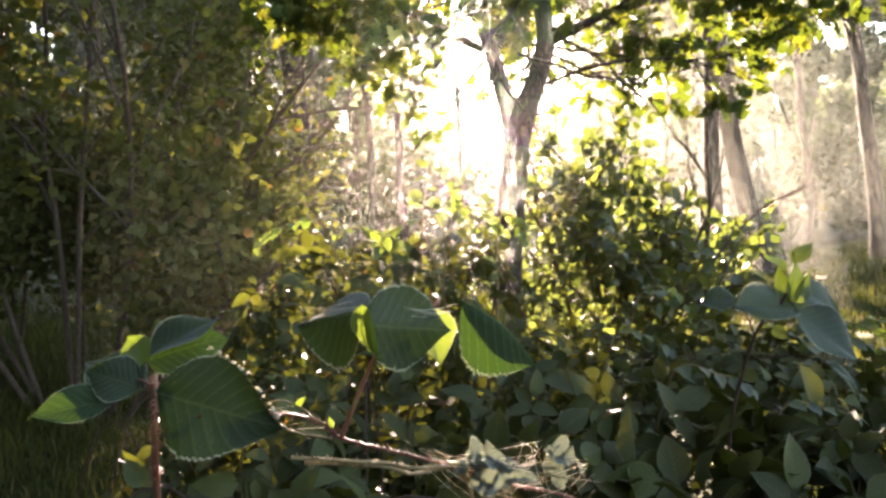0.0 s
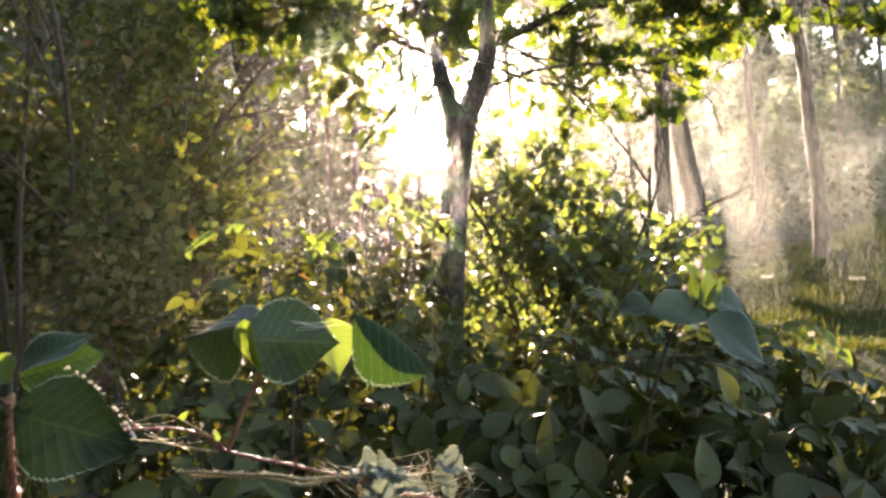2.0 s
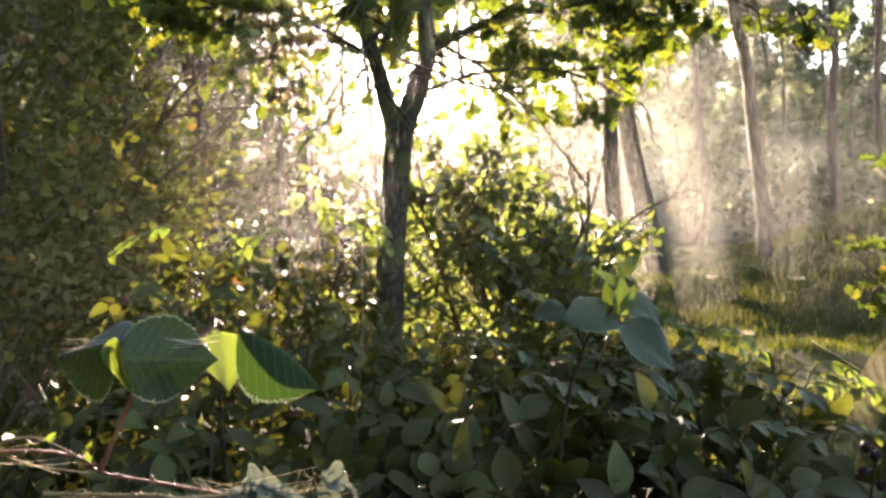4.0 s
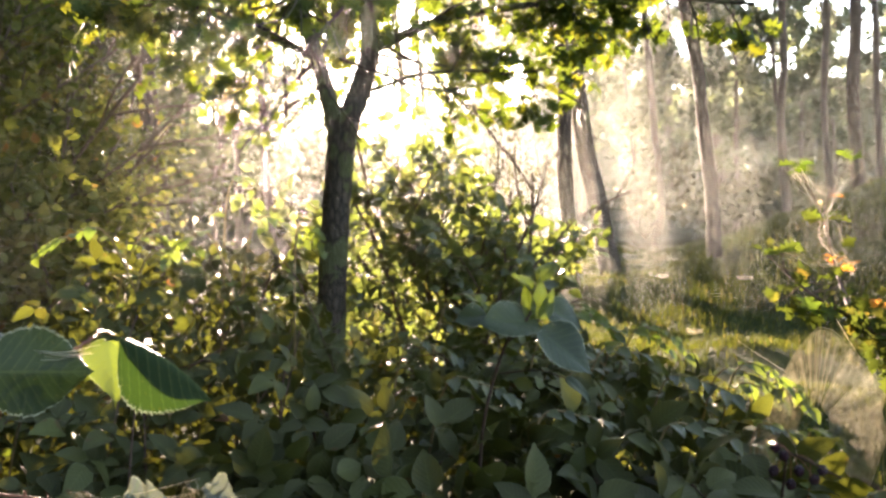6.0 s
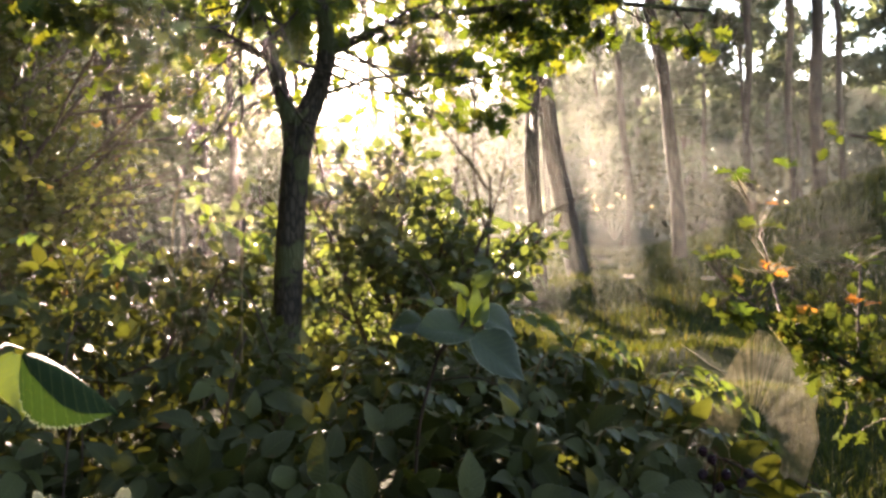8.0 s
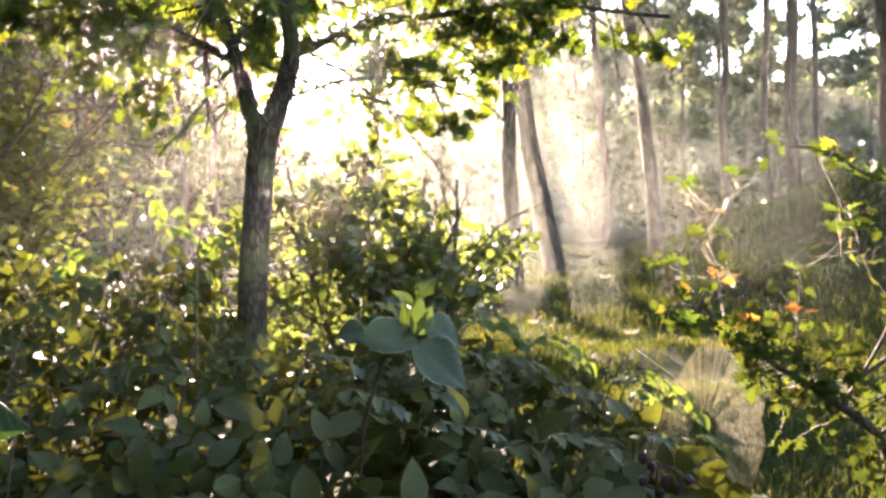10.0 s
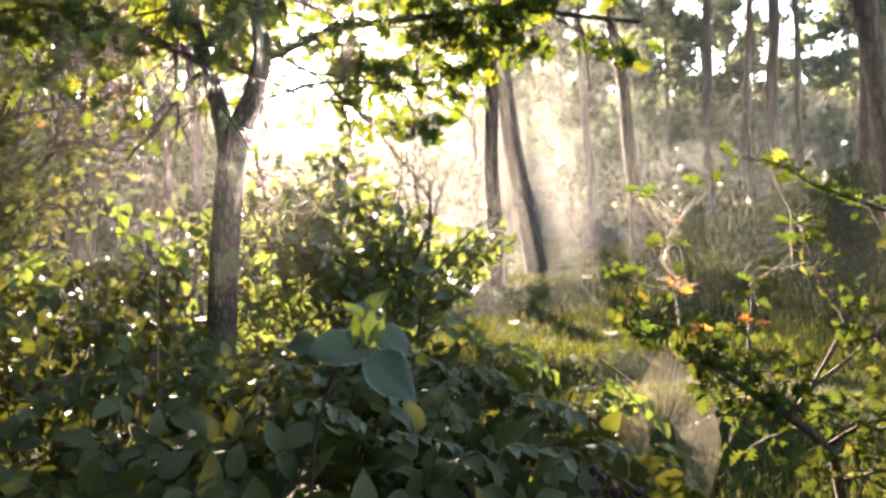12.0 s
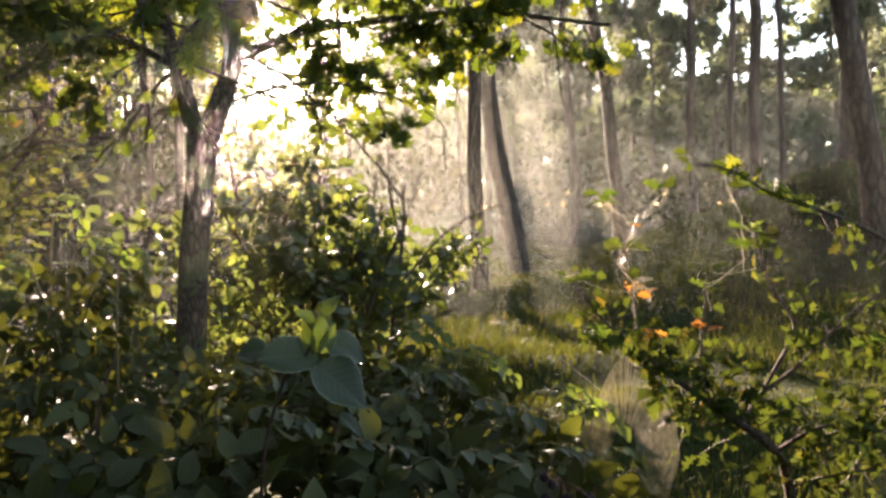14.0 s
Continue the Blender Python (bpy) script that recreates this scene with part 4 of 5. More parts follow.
# ---- single plants close by ----
def leaf_part(ob, inv, base, tip, nor, mat, seed, aspect=0.74, fold=0.22, droop=0.15, name="leaf", label="", ripple=0.005, crumple=0.0):
    """One large leaf from its stalk end to its tip, facing nor."""
    base, tip = np.array(base, float), np.array(tip, float)
    v, f, uv = leaf_shape("ovate", 76, 5, fold, droop, ripple, 21, aspect, seed)
    if crumple:
        v[:, 2] += crumple * (np.sin(15 * v[:, 0] + 8 * v[:, 1] + seed) * np.cos(19 * v[:, 1] - 6 * v[:, 0]) + 0.5 * np.sin(31 * v[:, 0] - 23 * v[:, 1]))
        v[:, 1] *= 1 + 0.25 * np.sin(11 * v[:, 0] + seed)
    me = fast_mesh(name, v, f, mat, uv)
    along = unit(tip - base)
    wide = unit(np.cross(np.array(nor, float), along))
    rise = np.cross(along, wide)
    bend = math.atan(droop)
    turn = np.stack([along * math.cos(bend) + rise * math.sin(bend), wide, rise * math.cos(bend) - along * math.sin(bend)], -1)
    o = part(name, me, ob, label)
    o.matrix_basis = inv @ mat_of(base, turn, float(np.linalg.norm(tip - base)) * math.cos(bend))
    return o


def prickly(line, r0, r1, mat, rng, every=0.008, thorn=0.0042, name="cane", n=40):
    t = Tubes()
    pts = curve(line, n)
    t.add(pts, [r0, r1], 8, 0.05)
    length = np.linalg.norm(np.diff(pts, axis=0), axis=1).sum()
    for _ in range(int(length / every)):
        i = int(rng.integers(1, n - 1))
        d = unit(pts[i + 1] - pts[i - 1])
        side = unit(np.cross(d, rng.normal(size=3)))
        p = pts[i] + side * r1 * 0.6
        t.add([p, p + side * thorn * 0.5 - d * thorn * 0.1, p + side * thorn - d * thorn * 0.5], [thorn * 0.3, thorn * 0.14, 0.0001], 4)
    return t.mesh(name, mat)


def build_near_bramble():
    rng = np.random.default_rng(81)
    root = Vector((0.22, 0.78, 0.0))
    ob = thing("bramble_cane", "prickly red bramble cane with three folded dark green leaves", "bramble", root)
    inv = Matrix.Translation(-root)

    def own(name, me, label=""):
        o = part(name, me, ob, label)
        o.matrix_parent_inverse = inv
        return o

    main = [(-0.169, 0.566, 0.92), (-0.156, 0.59, 0.909), (-0.128, 0.617, 0.901), (-0.103, 0.64, 0.886), (-0.091, 0.646, 0.872), (-0.043, 0.663, 0.853), (-0.001, 0.686, 0.833), (0.054, 0.703, 0.809), (0.13, 0.729, 0.773), (0.2, 0.765, 0.66), (0.22, 0.78, 0.3), (0.22, 0.78, -0.02)]
    own("cane", prickly(main, 0.0012, 0.002, CANE, rng, 0.016, 0.005, n=70), "reddish prickly cane")
    own("shoot", prickly([(-0.151, 0.59, 0.913), (-0.135, 0.608, 0.914), (-0.123, 0.622, 0.907), (-0.104, 0.638, 0.887)], 0.0005, 0.0009, CANE_DRY, rng, 0.02, 0.003))
    own("shoot", prickly([(-0.145, 0.604, 0.901), (-0.13, 0.622, 0.887), (-0.099, 0.642, 0.873)], 0.0005, 0.0009, CANE_DRY, rng, 0.02, 0.003))
    own("petiole", prickly([(-0.091, 0.644, 0.873), (-0.079, 0.647, 0.901), (-0.062, 0.652, 0.937), (-0.045, 0.656, 0.962), (-0.02, 0.668, 0.972), (-0.006, 0.695, 0.98), (-0.013, 0.75, 0.98), (-0.014, 0.8, 0.968)], 0.0021, 0.001, CANE, rng, 0.007, 0.004))
    own("petiole", Tubes().add(curve([(-0.06, 0.65, 0.945), (-0.066, 0.64, 0.965), (-0.067, 0.634, 0.98)], 8), [0.001, 0.0008], 5).mesh("petiole", CANE))
    leaf_part(ob, inv, (-0.068, 0.632, 0.979), (-0.131, 0.671, 0.965), (0.0, -0.75, 0.6), BRAMBLE_SHADED, 1, 1.0, -0.6, 0.12, ripple=0.006)
    leaf_part(ob, inv, (-0.066, 0.617, 0.97), (0.004, 0.664, 0.957), (0.15, -0.97, 0.12), BRAMBLE_SHADED, 2, 0.88, -0.25, 0.12, ripple=0.008)
    # two pale leaves stand in for the sunlit margin and patches of that leaf
    leaf_part(ob, inv, (-0.066, 0.612, 0.987), (-0.056, 0.62, 0.942), (-0.55, -0.8, 0.1), YOUNG_AND_LIT, 3, 0.5, 0.4, 0.1, label="pale yellow-green strip standing in for a sunlit curled leaf edge")
    leaf_part(ob, inv, (-0.03, 0.66, 0.955), (-0.052, 0.668, 0.942), (0.1, -0.9, -0.3), YOUNG_AND_LIT, 13, 0.6, 0.4, 0.1)
    leaf_part(ob, inv, (-0.024, 0.805, 0.964), (-0.008, 0.771, 0.902), (0.6, -0.75, 0.1), YOUNG_AND_LIT, 4, 0.74, 0.2, 0.1, label="sunlit yellow-green leaf")
    leaf_part(ob, inv, (0.014, 0.708, 0.978), (0.085, 0.75, 0.907), (0.42, -0.55, 0.75), BRAMBLE_LIT, 5, 0.72, -1.1, 0.45)
    for k, (a, b) in enumerate((((-0.097, 0.639, 0.883), (-0.1, 0.64, 0.893)), ((-0.123, 0.622, 0.906), (-0.115, 0.622, 0.914)))):
        leaf_part(ob, inv, a, b, (0.2, -1, 0.2), YOUNG_AND_LIT, 30 + k, 0.45, 0.5, 0.1, "bud_leaf", "tiny young leaf")

    # cut dry cane
    dry = thing("dry_cane", "broken straw-coloured bramble cane with small prickles", "bramble", (-0.04, 0.7, 0.0))
    dinv = Matrix.Translation((0.04, -0.7, 0.0))
    for line in ([(-0.13, 0.628, 0.863), (-0.084, 0.65, 0.851), (-0.039, 0.668, 0.839), (0.05, 0.72, 0.79), (0.07, 0.8, 0.5), (0.05, 0.85, 0.0)],
                 [(-0.122, 0.641, 0.854), (-0.081, 0.655, 0.847), (-0.04, 0.668, 0.834), (0.02, 0.72, 0.78), (0.0, 0.8, 0.4), (-0.04, 0.82, 0.0)]):
        o = part("cane", prickly(line, 0.0016, 0.0022, CANE_DRY, rng, 0.014, 0.004, n=60), dry)
        o.matrix_parent_inverse = dinv

    # shrivelled leaves wrapped in silk
    dead = thing("dried_leaf", "shrivelled pale leaf wrapped in spider silk on a cane", "leaf", (0.05, 0.69, 0.82))
    kinv = Matrix.Translation((-0.05, -0.69, -0.82))
    for k, (a, b, nrm) in enumerate((((0.001, 0.686, 0.826), (0.066, 0.694, 0.827), (0.0, -0.1, 1.0)), ((0.082, 0.684, 0.845), (0.118, 0.681, 0.826), (0.3, -0.6, 0.7)), ((0.015, 0.685, 0.815), (0.078, 0.683, 0.822), (0, -0.7, 0.7)), ((0.085, 0.69, 0.84), (0.1, 0.69, 0.805), (0.2, -0.9, 0.1)))):
        leaf_part(dead, kinv, a, b, nrm, DRY_LEAF, 40 + k, 0.55, 0.7, 0.3, "leaf", "", 0.02, 0.09)
    t = Tubes()
    ends = [(0.001, 0.686, 0.833), (0.07, 0.69, 0.836), (0.078, 0.684, 0.85), (0.12, 0.681, 0.823), (0.02, 0.685, 0.81), (0.1, 0.69, 0.79), (-0.02, 0.68, 0.84), (0.05, 0.7, 0.805), (-0.001, 0.652, 0.98), (-0.067, 0.634, 0.978)]
    for _ in range(44):
        a, b = rng.integers(0, 8, 2)
        if a == b:
            continue
        p, q = np.array(ends[a]) + rng.normal(size=3) * 0.006, np.array(ends[b]) + rng.normal(size=3) * 0.006
        t.add(curve([p, (p + q) / 2 - [0, 0, rng.uniform(0, 0.004)], q], 5), [0.00011], 3)
    for _ in range(14):
        p, q = ((np.array((-0.026, 0.645, 0.980)), np.array((0.000, 0.653, 0.978))), (np.array((-0.119, 0.660, 0.978)), np.array((-0.069, 0.637, 0.981))))[int(rng.integers(0, 2))] + rng.normal(size=(2, 3)) * 0.004
        t.add(curve([p, (p + q) / 2 - [0, 0, 0.002], q], 5), [0.00012], 3)
    for _ in range(4):
        p, q = np.array((-0.103, 0.64, 0.886)) + rng.normal(size=3) * 0.012, np.array((-0.156, 0.59, 0.909)) + rng.normal(size=3) * 0.01
        t.add(curve([p, (p + q) / 2 - [0, 0, 0.003], q], 5), [0.0001], 3)
    tagged(part("silk_threads", t.mesh("silk_threads", SILK)), "loose spider silk strung between bramble leaves", "spider silk", kind="stuff")


build_near_bramble()


def build_big_leaf_cane():
    rng = np.random.default_rng(83)
    root = Vector((-0.19, 0.5, 0.0))
    ob = thing("bramble_cane", "upright red bramble cane with one broad dewy leaf", "bramble", root)
    inv = Matrix.Translation(-root)
    for name, line, r in (("cane", [(-0.19, 0.5, -0.02), (-0.19, 0.5, 0.5), (-0.188, 0.492, 0.859), (-0.182, 0.475, 0.902), (-0.178, 0.466, 0.929), (-0.177, 0.467, 0.948), (-0.18, 0.475, 0.963)], 0.0026),
                          ("petiole", [(-0.178, 0.466, 0.93), (-0.159, 0.462, 0.933), (-0.147, 0.457, 0.941)], 0.0014),
                          ("petiole", [(-0.18, 0.475, 0.955), (-0.2, 0.5, 0.955), (-0.212, 0.52, 0.952)], 0.0012)):
        o = part(name, prickly(line, r, r * 0.7, CANE, rng, 0.009, 0.004, n=50), ob)
        o.matrix_parent_inverse = inv
    big = leaf_part(ob, inv, (-0.177, 0.468, 0.953), (-0.095, 0.452, 0.932), (-0.1, -0.95, 0.28), BRAMBLE_SHADED, 7, 0.68, 0.12, 0.1, "leaf", "broad dark blue-green leaf with a toothed edge")
    leaf_part(ob, inv, (-0.217, 0.559, 0.957), (-0.16, 0.577, 0.97), (0.0, -0.75, 0.65), BRAMBLE_LIT, 8, 0.85, 0.3, 0.15, label="sunlit green leaf")
    leaf_part(ob, inv, (-0.21, 0.545, 0.962), (-0.165, 0.57, 0.985), (0.0, -0.4, 0.9), BRAMBLE_SHADED, 9, 0.7, 0.3, 0.2)
    leaf_part(ob, inv, (-0.202, 0.518, 0.962), (-0.218, 0.529, 0.98), (0.0, -0.9, 0.2), YOUNG_AND_LIT, 10, 0.9, 0.3, 0.1)
    leaf_part(ob, inv, (-0.198, 0.498, 0.95), (-0.235, 0.5, 0.962), (0.1, -0.8, 0.5), BRAMBLE_SHADED, 11, 0.8, 0.3, 0.15)
    leaf_part(ob, inv, (-0.212, 0.497, 0.943), (-0.262, 0.478, 0.937), (-0.1, -0.6, 0.75), BRAMBLE_LIT, 12, 0.6, 0.3, 0.1)
    leaf_part(ob, inv, (-0.203, 0.516, 0.945), (-0.251, 0.537, 0.962), (0.1, -0.7, 0.6), BRAMBLE_SHADED, 14, 0.7, 0.3, 0.1)
    # dew along the upper edge
    bm = bmesh.new()
    for k in range(26):
        u = rng.uniform(0.25, 0.98)
        w = math.sin(math.pi * u ** 0.72) ** 0.75 * 0.86 * 0.5 * (1 - 0.28 * u)
        bmesh.ops.create_icosphere(bm, subdivisions=1, radius=rng.uniform(0.006, 0.016), matrix=Matrix.Translation((u - 0.06 * (u - 0.3), w * rng.uniform(0.98, 1.03), 0.12 * w - 0.1 * u * u)))
    me = bpy.data.meshes.new("dew")
    bm.to_mesh(me)
    bm.free()
    me.materials.append(SILK)
    part("dew", me, big, "bright dew beads", "stuff")


build_big_leaf_cane()


def build_shoot():
    rng = np.random.default_rng(85)
    root = Vector((0.43, 1.27, 0.0))
    ob = thing("bramble_shoot", "upright dark bramble shoot with broad leaves and a bright young tip", "bramble", root)
    inv = Matrix.Translation(-root)
    lines = [("cane", [(0.43, 1.27, -0.02), (0.438, 1.258, 0.509), (0.443, 1.234, 0.668), (0.453, 1.217, 0.765), (0.486, 1.21, 0.869), (0.515, 1.205, 0.9), (0.537, 1.212, 0.93)], 0.0035, CANE_DARK),
             ("petiole", [(0.486, 1.21, 0.869), (0.51, 1.2, 0.885), (0.53, 1.19, 0.891)], 0.0015, CANE_DARK), ("petiole", [(0.48, 1.21, 0.855), (0.47, 1.22, 0.89), (0.463, 1.242, 0.912)], 0.0015, CANE_DARK),
             ("petiole", [(0.474, 1.209, 0.82), (0.526, 1.167, 0.83), (0.564, 1.145, 0.82)], 0.0015, CANE_DARK)]
    for name, line, r, m in lines:
        o = part(name, prickly(line, r, r * 0.6, m, rng, 0.02, 0.004), ob)
        o.matrix_parent_inverse = inv
    for k, (a, b, nrm, asp, m) in enumerate((
            ((0.53, 1.189, 0.893), (0.616, 1.154, 0.815), (0.35, -0.75, 0.55), 0.72, SHOOT_LEAF), ((0.542, 1.209, 0.899), (0.437, 1.19, 0.905), (0.0, -0.62, 0.78), 0.85, SHOOT_LEAF),
            ((0.555, 1.229, 0.925), (0.623, 1.225, 0.878), (0.4, -0.7, 0.6), 0.8, SHOOT_LEAF), ((0.463, 1.242, 0.912), (0.405, 1.255, 0.9), (-0.2, -0.6, 0.75), 0.8, SHOOT_LEAF),
            ((0.536, 1.209, 0.905), (0.548, 1.222, 0.985), (0.5, -0.85, 0.1), 0.42, YOUNG_AND_LIT), ((0.543, 1.209, 0.905), (0.572, 1.22, 0.955), (0.5, -0.8, 0.3), 0.5, YOUNG_AND_LIT),
            ((0.537, 1.221, 0.955), (0.502, 1.224, 0.98), (0.1, -0.7, 0.7), 0.5, YOUNG_AND_LIT), ((0.545, 1.222, 0.965), (0.585, 1.23, 1.0), (-0.1, -0.7, 0.7), 0.5, YOUNG_AND_LIT),
            ((0.53, 1.21, 0.905), (0.52, 1.215, 0.965), (-0.4, -0.85, 0.1), 0.4, YOUNG_AND_LIT), ((0.564, 1.145, 0.82), (0.6, 1.13, 0.78), (0.5, -0.5, 0.6), 0.6, SHOOT_LEAF))):
        leaf_part(ob, inv, a, b, nrm, m, 60 + k, asp, 0.25, 0.15, "leaf", "bright yellow-green young leaf" if m == YOUNG_AND_LIT else "")


build_shoot()


def build_oak_seedling():
    rng = np.random.default_rng(87)
    root = Vector((1.36, 1.05, 0.0))
    ob = thing("oak_sapling", "small oak sapling with yellowing lobed leaves and spider silk", "tree", root)
    inv = Matrix.Translation(-root)

    def own(name, me, label="", kind=""):
        o = part(name, me, ob, label, kind)
        o.matrix_parent_inverse = inv
        return o

    STEM = OAK_LINES["stem"]
    own("stem", Tubes().add(curve(STEM, 40), [0.011, 0.008, 0.005, 0.0018], 9, 0.06).mesh("stem", TWIG))
    spots, tw = [], Tubes()
    for key, r in (("up", 0.0032), ("second", 0.004), ("third", 0.004), ("low", 0.003), ("side", 0.004), ("mid", 0.003), ("crest", 0.006), ("tipr", 0.0018)):
        t = Tubes()
        pts = curve(OAK_LINES[key], 22)
        t.add(pts, [r, r * 0.4], 7, 0.05)
        if key not in ("up", "tipr"):
            for i in range(3, 22):
                if rng.uniform() < 0.7:
                    way = unit(pts[min(i + 1, 21)] - pts[i - 1]) * 0.5 + rng.normal(size=3) * 0.8
                    grow(tw, rng, pts[i], way, rng.uniform(0.05, 0.12), 0.0015, 0, spots, 0.3, 0, 3, 0.8, 4, 0.5)
        own("branch", t.mesh("branch", TWIG))
    t = tw
    pts = curve(STEM, 40)
    for i in range(14, 38):
        for _ in range(2):
            grow(t, rng, pts[i], rng.normal(size=3) + [0, 0, 0.3], rng.uniform(0.05, 0.14), 0.0016, 0, spots, 0.3, 0, 3, 0.8, 4, 0.5)
    own("twig", t.mesh("twig", TWIG), "", "stuff")
    shape = leaf_shape("oak", 13, 1, 0.3, 0.3, aspect=0.9)
    spots = [s for s in spots if s[0][2] < 0.9 or rng.uniform() < 0.3]
    spots = single_leaves(ob, inv, rng, spots, leaf_shape("oak", 15, 2, 0.3, 0.3, aspect=0.9), 0.032, OAK_AUTUMN, 230, 0.4, 0.2)
    own("foliage", leaves_at("foliage", rng, [s for s in spots if rng.uniform() < 0.7], shape, 0.026, OAK_AUTUMN, 2, 0.4, 0.012, 0.2), "small lobed leaves turning yellow and orange", "stuff")
    own("foliage", leaves_at("foliage", rng, [s for s in spots if rng.uniform() < 0.07], shape, 0.042, OAK_AUTUMN, 1, 0.4, 0.012, 0.2), "lobed leaves turning yellow", "stuff")
    # single leaves at the tips, in whorls
    v, f, uv = leaf_shape("oak", 21, 2, 0.25, 0.2, aspect=0.95, ripple=0.006)
    green = fast_mesh("leaf", v, f, OAK_LEAF, uv)
    fresh, rust = fast_mesh("leaf", v, f, OAK_FRESH, uv), fast_mesh("leaf", v, f, RED_LEAF, uv)
    tips = [((1.174, 1.46, 1.15), 4, 0.042, fresh), ((1.16, 1.45, 1.16), 2, 0.05, fresh), ((1.32, 1.5, 1.17), 4, 0.045, fresh), ((1.079, 1.376, 0.985), 6, 0.04, fresh), ((1.2, 1.42, 1.05), 6, 0.05, fresh),
            ((1.206, 1.397, 0.965), 4, 0.028, rust), ((1.24, 1.39, 0.95), 3, 0.027, rust), ((1.1, 1.29, 0.87), 3, 0.06, fresh), ((1.2, 1.41, 1.1), 1, 0.03, rust), ((1.3, 1.15, 1.09), 5, 0.052, fresh), ((1.36, 1.1, 0.78), 3, 0.045, fresh), ((1.45, 1.02, 0.9), 4, 0.048, fresh),
            ((1.258, 1.146, 1.195), 7, 0.036, green), ((1.3, 1.135, 1.17), 7, 0.036, green), ((1.339, 1.123, 1.15), 7, 0.038, green), ((1.38, 1.11, 1.135), 6, 0.036, green), ((1.416, 1.102, 1.12), 5, 0.036, green),
            ((1.285, 1.11, 1.06), 5, 0.045, fresh), ((1.3, 1.1, 1.0), 3, 0.04, green), ((1.226, 1.16, 0.99), 5, 0.036, fresh), ((1.14, 1.2, 0.9), 4, 0.032, rust), ((1.21, 1.14, 0.92), 3, 0.03, rust), ((1.12, 1.25, 0.88), 4, 0.045, green)]
    for c, k, size, me in tips:
        for j in range(k):
            az = 6.28 * j / k + rng.uniform(-0.4, 0.4)
            tip = np.array([math.cos(az), math.sin(az) * 0.6, rng.uniform(0.0, 0.7)])
            turn = leaf_frames(tip[None], np.array([[0, -0.3, 0.9]]) + rng.normal(size=(1, 3)) * 0.3)[0]
            o = part("leaf", me, ob)
            o.matrix_basis = inv @ mat_of(np.array(c) + rng.normal(size=3) * 0.004, turn, size * rng.uniform(0.8, 1.2))
    # silk spun round the upper twigs
    t = Tubes()
    knots = [np.array(c) for c, *_ in tips[:8]] + [np.array((1.285, 1.11, 1.08)), np.array((1.3, 1.105, 1.03)), np.array((1.28, 1.12, 1.12)), np.array((1.258, 1.146, 1.2)), np.array((1.226, 1.16, 1.0)), np.array((1.25, 1.46, 1.1)), np.array((1.2, 1.42, 1.02))]
    for _ in range(420):
        a, b = rng.integers(0, len(knots), 2)
        p, q = knots[a] + rng.normal(size=3) * 0.012, knots[b] + rng.normal(size=3) * 0.012
        if 0.01 < np.linalg.norm(p - q) < 0.11:
            t.add(curve([p, (p + q) / 2 - [0, 0, 0.005], q], 5), [0.00022], 3)
    tagged(part("silk_threads", t.mesh("silk_threads", SILK)), "spider silk spun round the twigs of the oak sapling", "spider silk", kind="stuff")


OAK_LINES = {
    "stem": [(1.36, 1.05, -0.02), (1.375, 1.05, 0.3), (1.313, 1.042, 0.638), (1.275, 1.033, 0.724), (1.219, 1.049, 0.772), (1.179, 1.085, 0.805), (1.145, 1.155, 0.842), (1.126, 1.222, 0.872), (1.107, 1.347, 0.92), (1.09, 1.438, 0.98)],
    "second": [(1.219, 1.049, 0.772), (1.267, 1.063, 0.813), (1.33, 1.065, 0.905), (1.338, 1.076, 0.942), (1.31, 1.098, 1.0), (1.293, 1.106, 1.07), (1.275, 1.113, 1.109)],
    "third": [(1.267, 1.063, 0.813), (1.339, 1.048, 0.869), (1.416, 1.033, 0.944), (1.472, 1.02, 0.981)],
    "low": [(1.314, 1.043, 0.659), (1.347, 0.978, 0.696), (1.419, 0.96, 0.704)],
    "side": [(1.275, 1.033, 0.724), (1.314, 0.99, 0.77), (1.386, 0.973, 0.787), (1.458, 0.957, 0.823)],
    "mid": [(1.179, 1.085, 0.805), (1.191, 1.121, 0.865), (1.212, 1.144, 0.94), (1.232, 1.166, 1.008)],
    "crest": [(1.42, 1.06, 0.6), (1.58, 1.05, 0.9), (1.626, 1.103, 1.018), (1.52, 1.097, 1.084), (1.416, 1.102, 1.124), (1.339, 1.123, 1.153), (1.258, 1.146, 1.199), (1.205, 1.16, 1.21)],
    "up": [(1.134, 1.245, 0.872), (1.185, 1.34, 0.91), (1.206, 1.397, 0.965), (1.2, 1.42, 1.05), (1.174, 1.46, 1.155)],
    "tipr": [(1.2, 1.42, 1.04), (1.24, 1.46, 1.09), (1.32, 1.5, 1.165)],
}
build_oak_seedling()


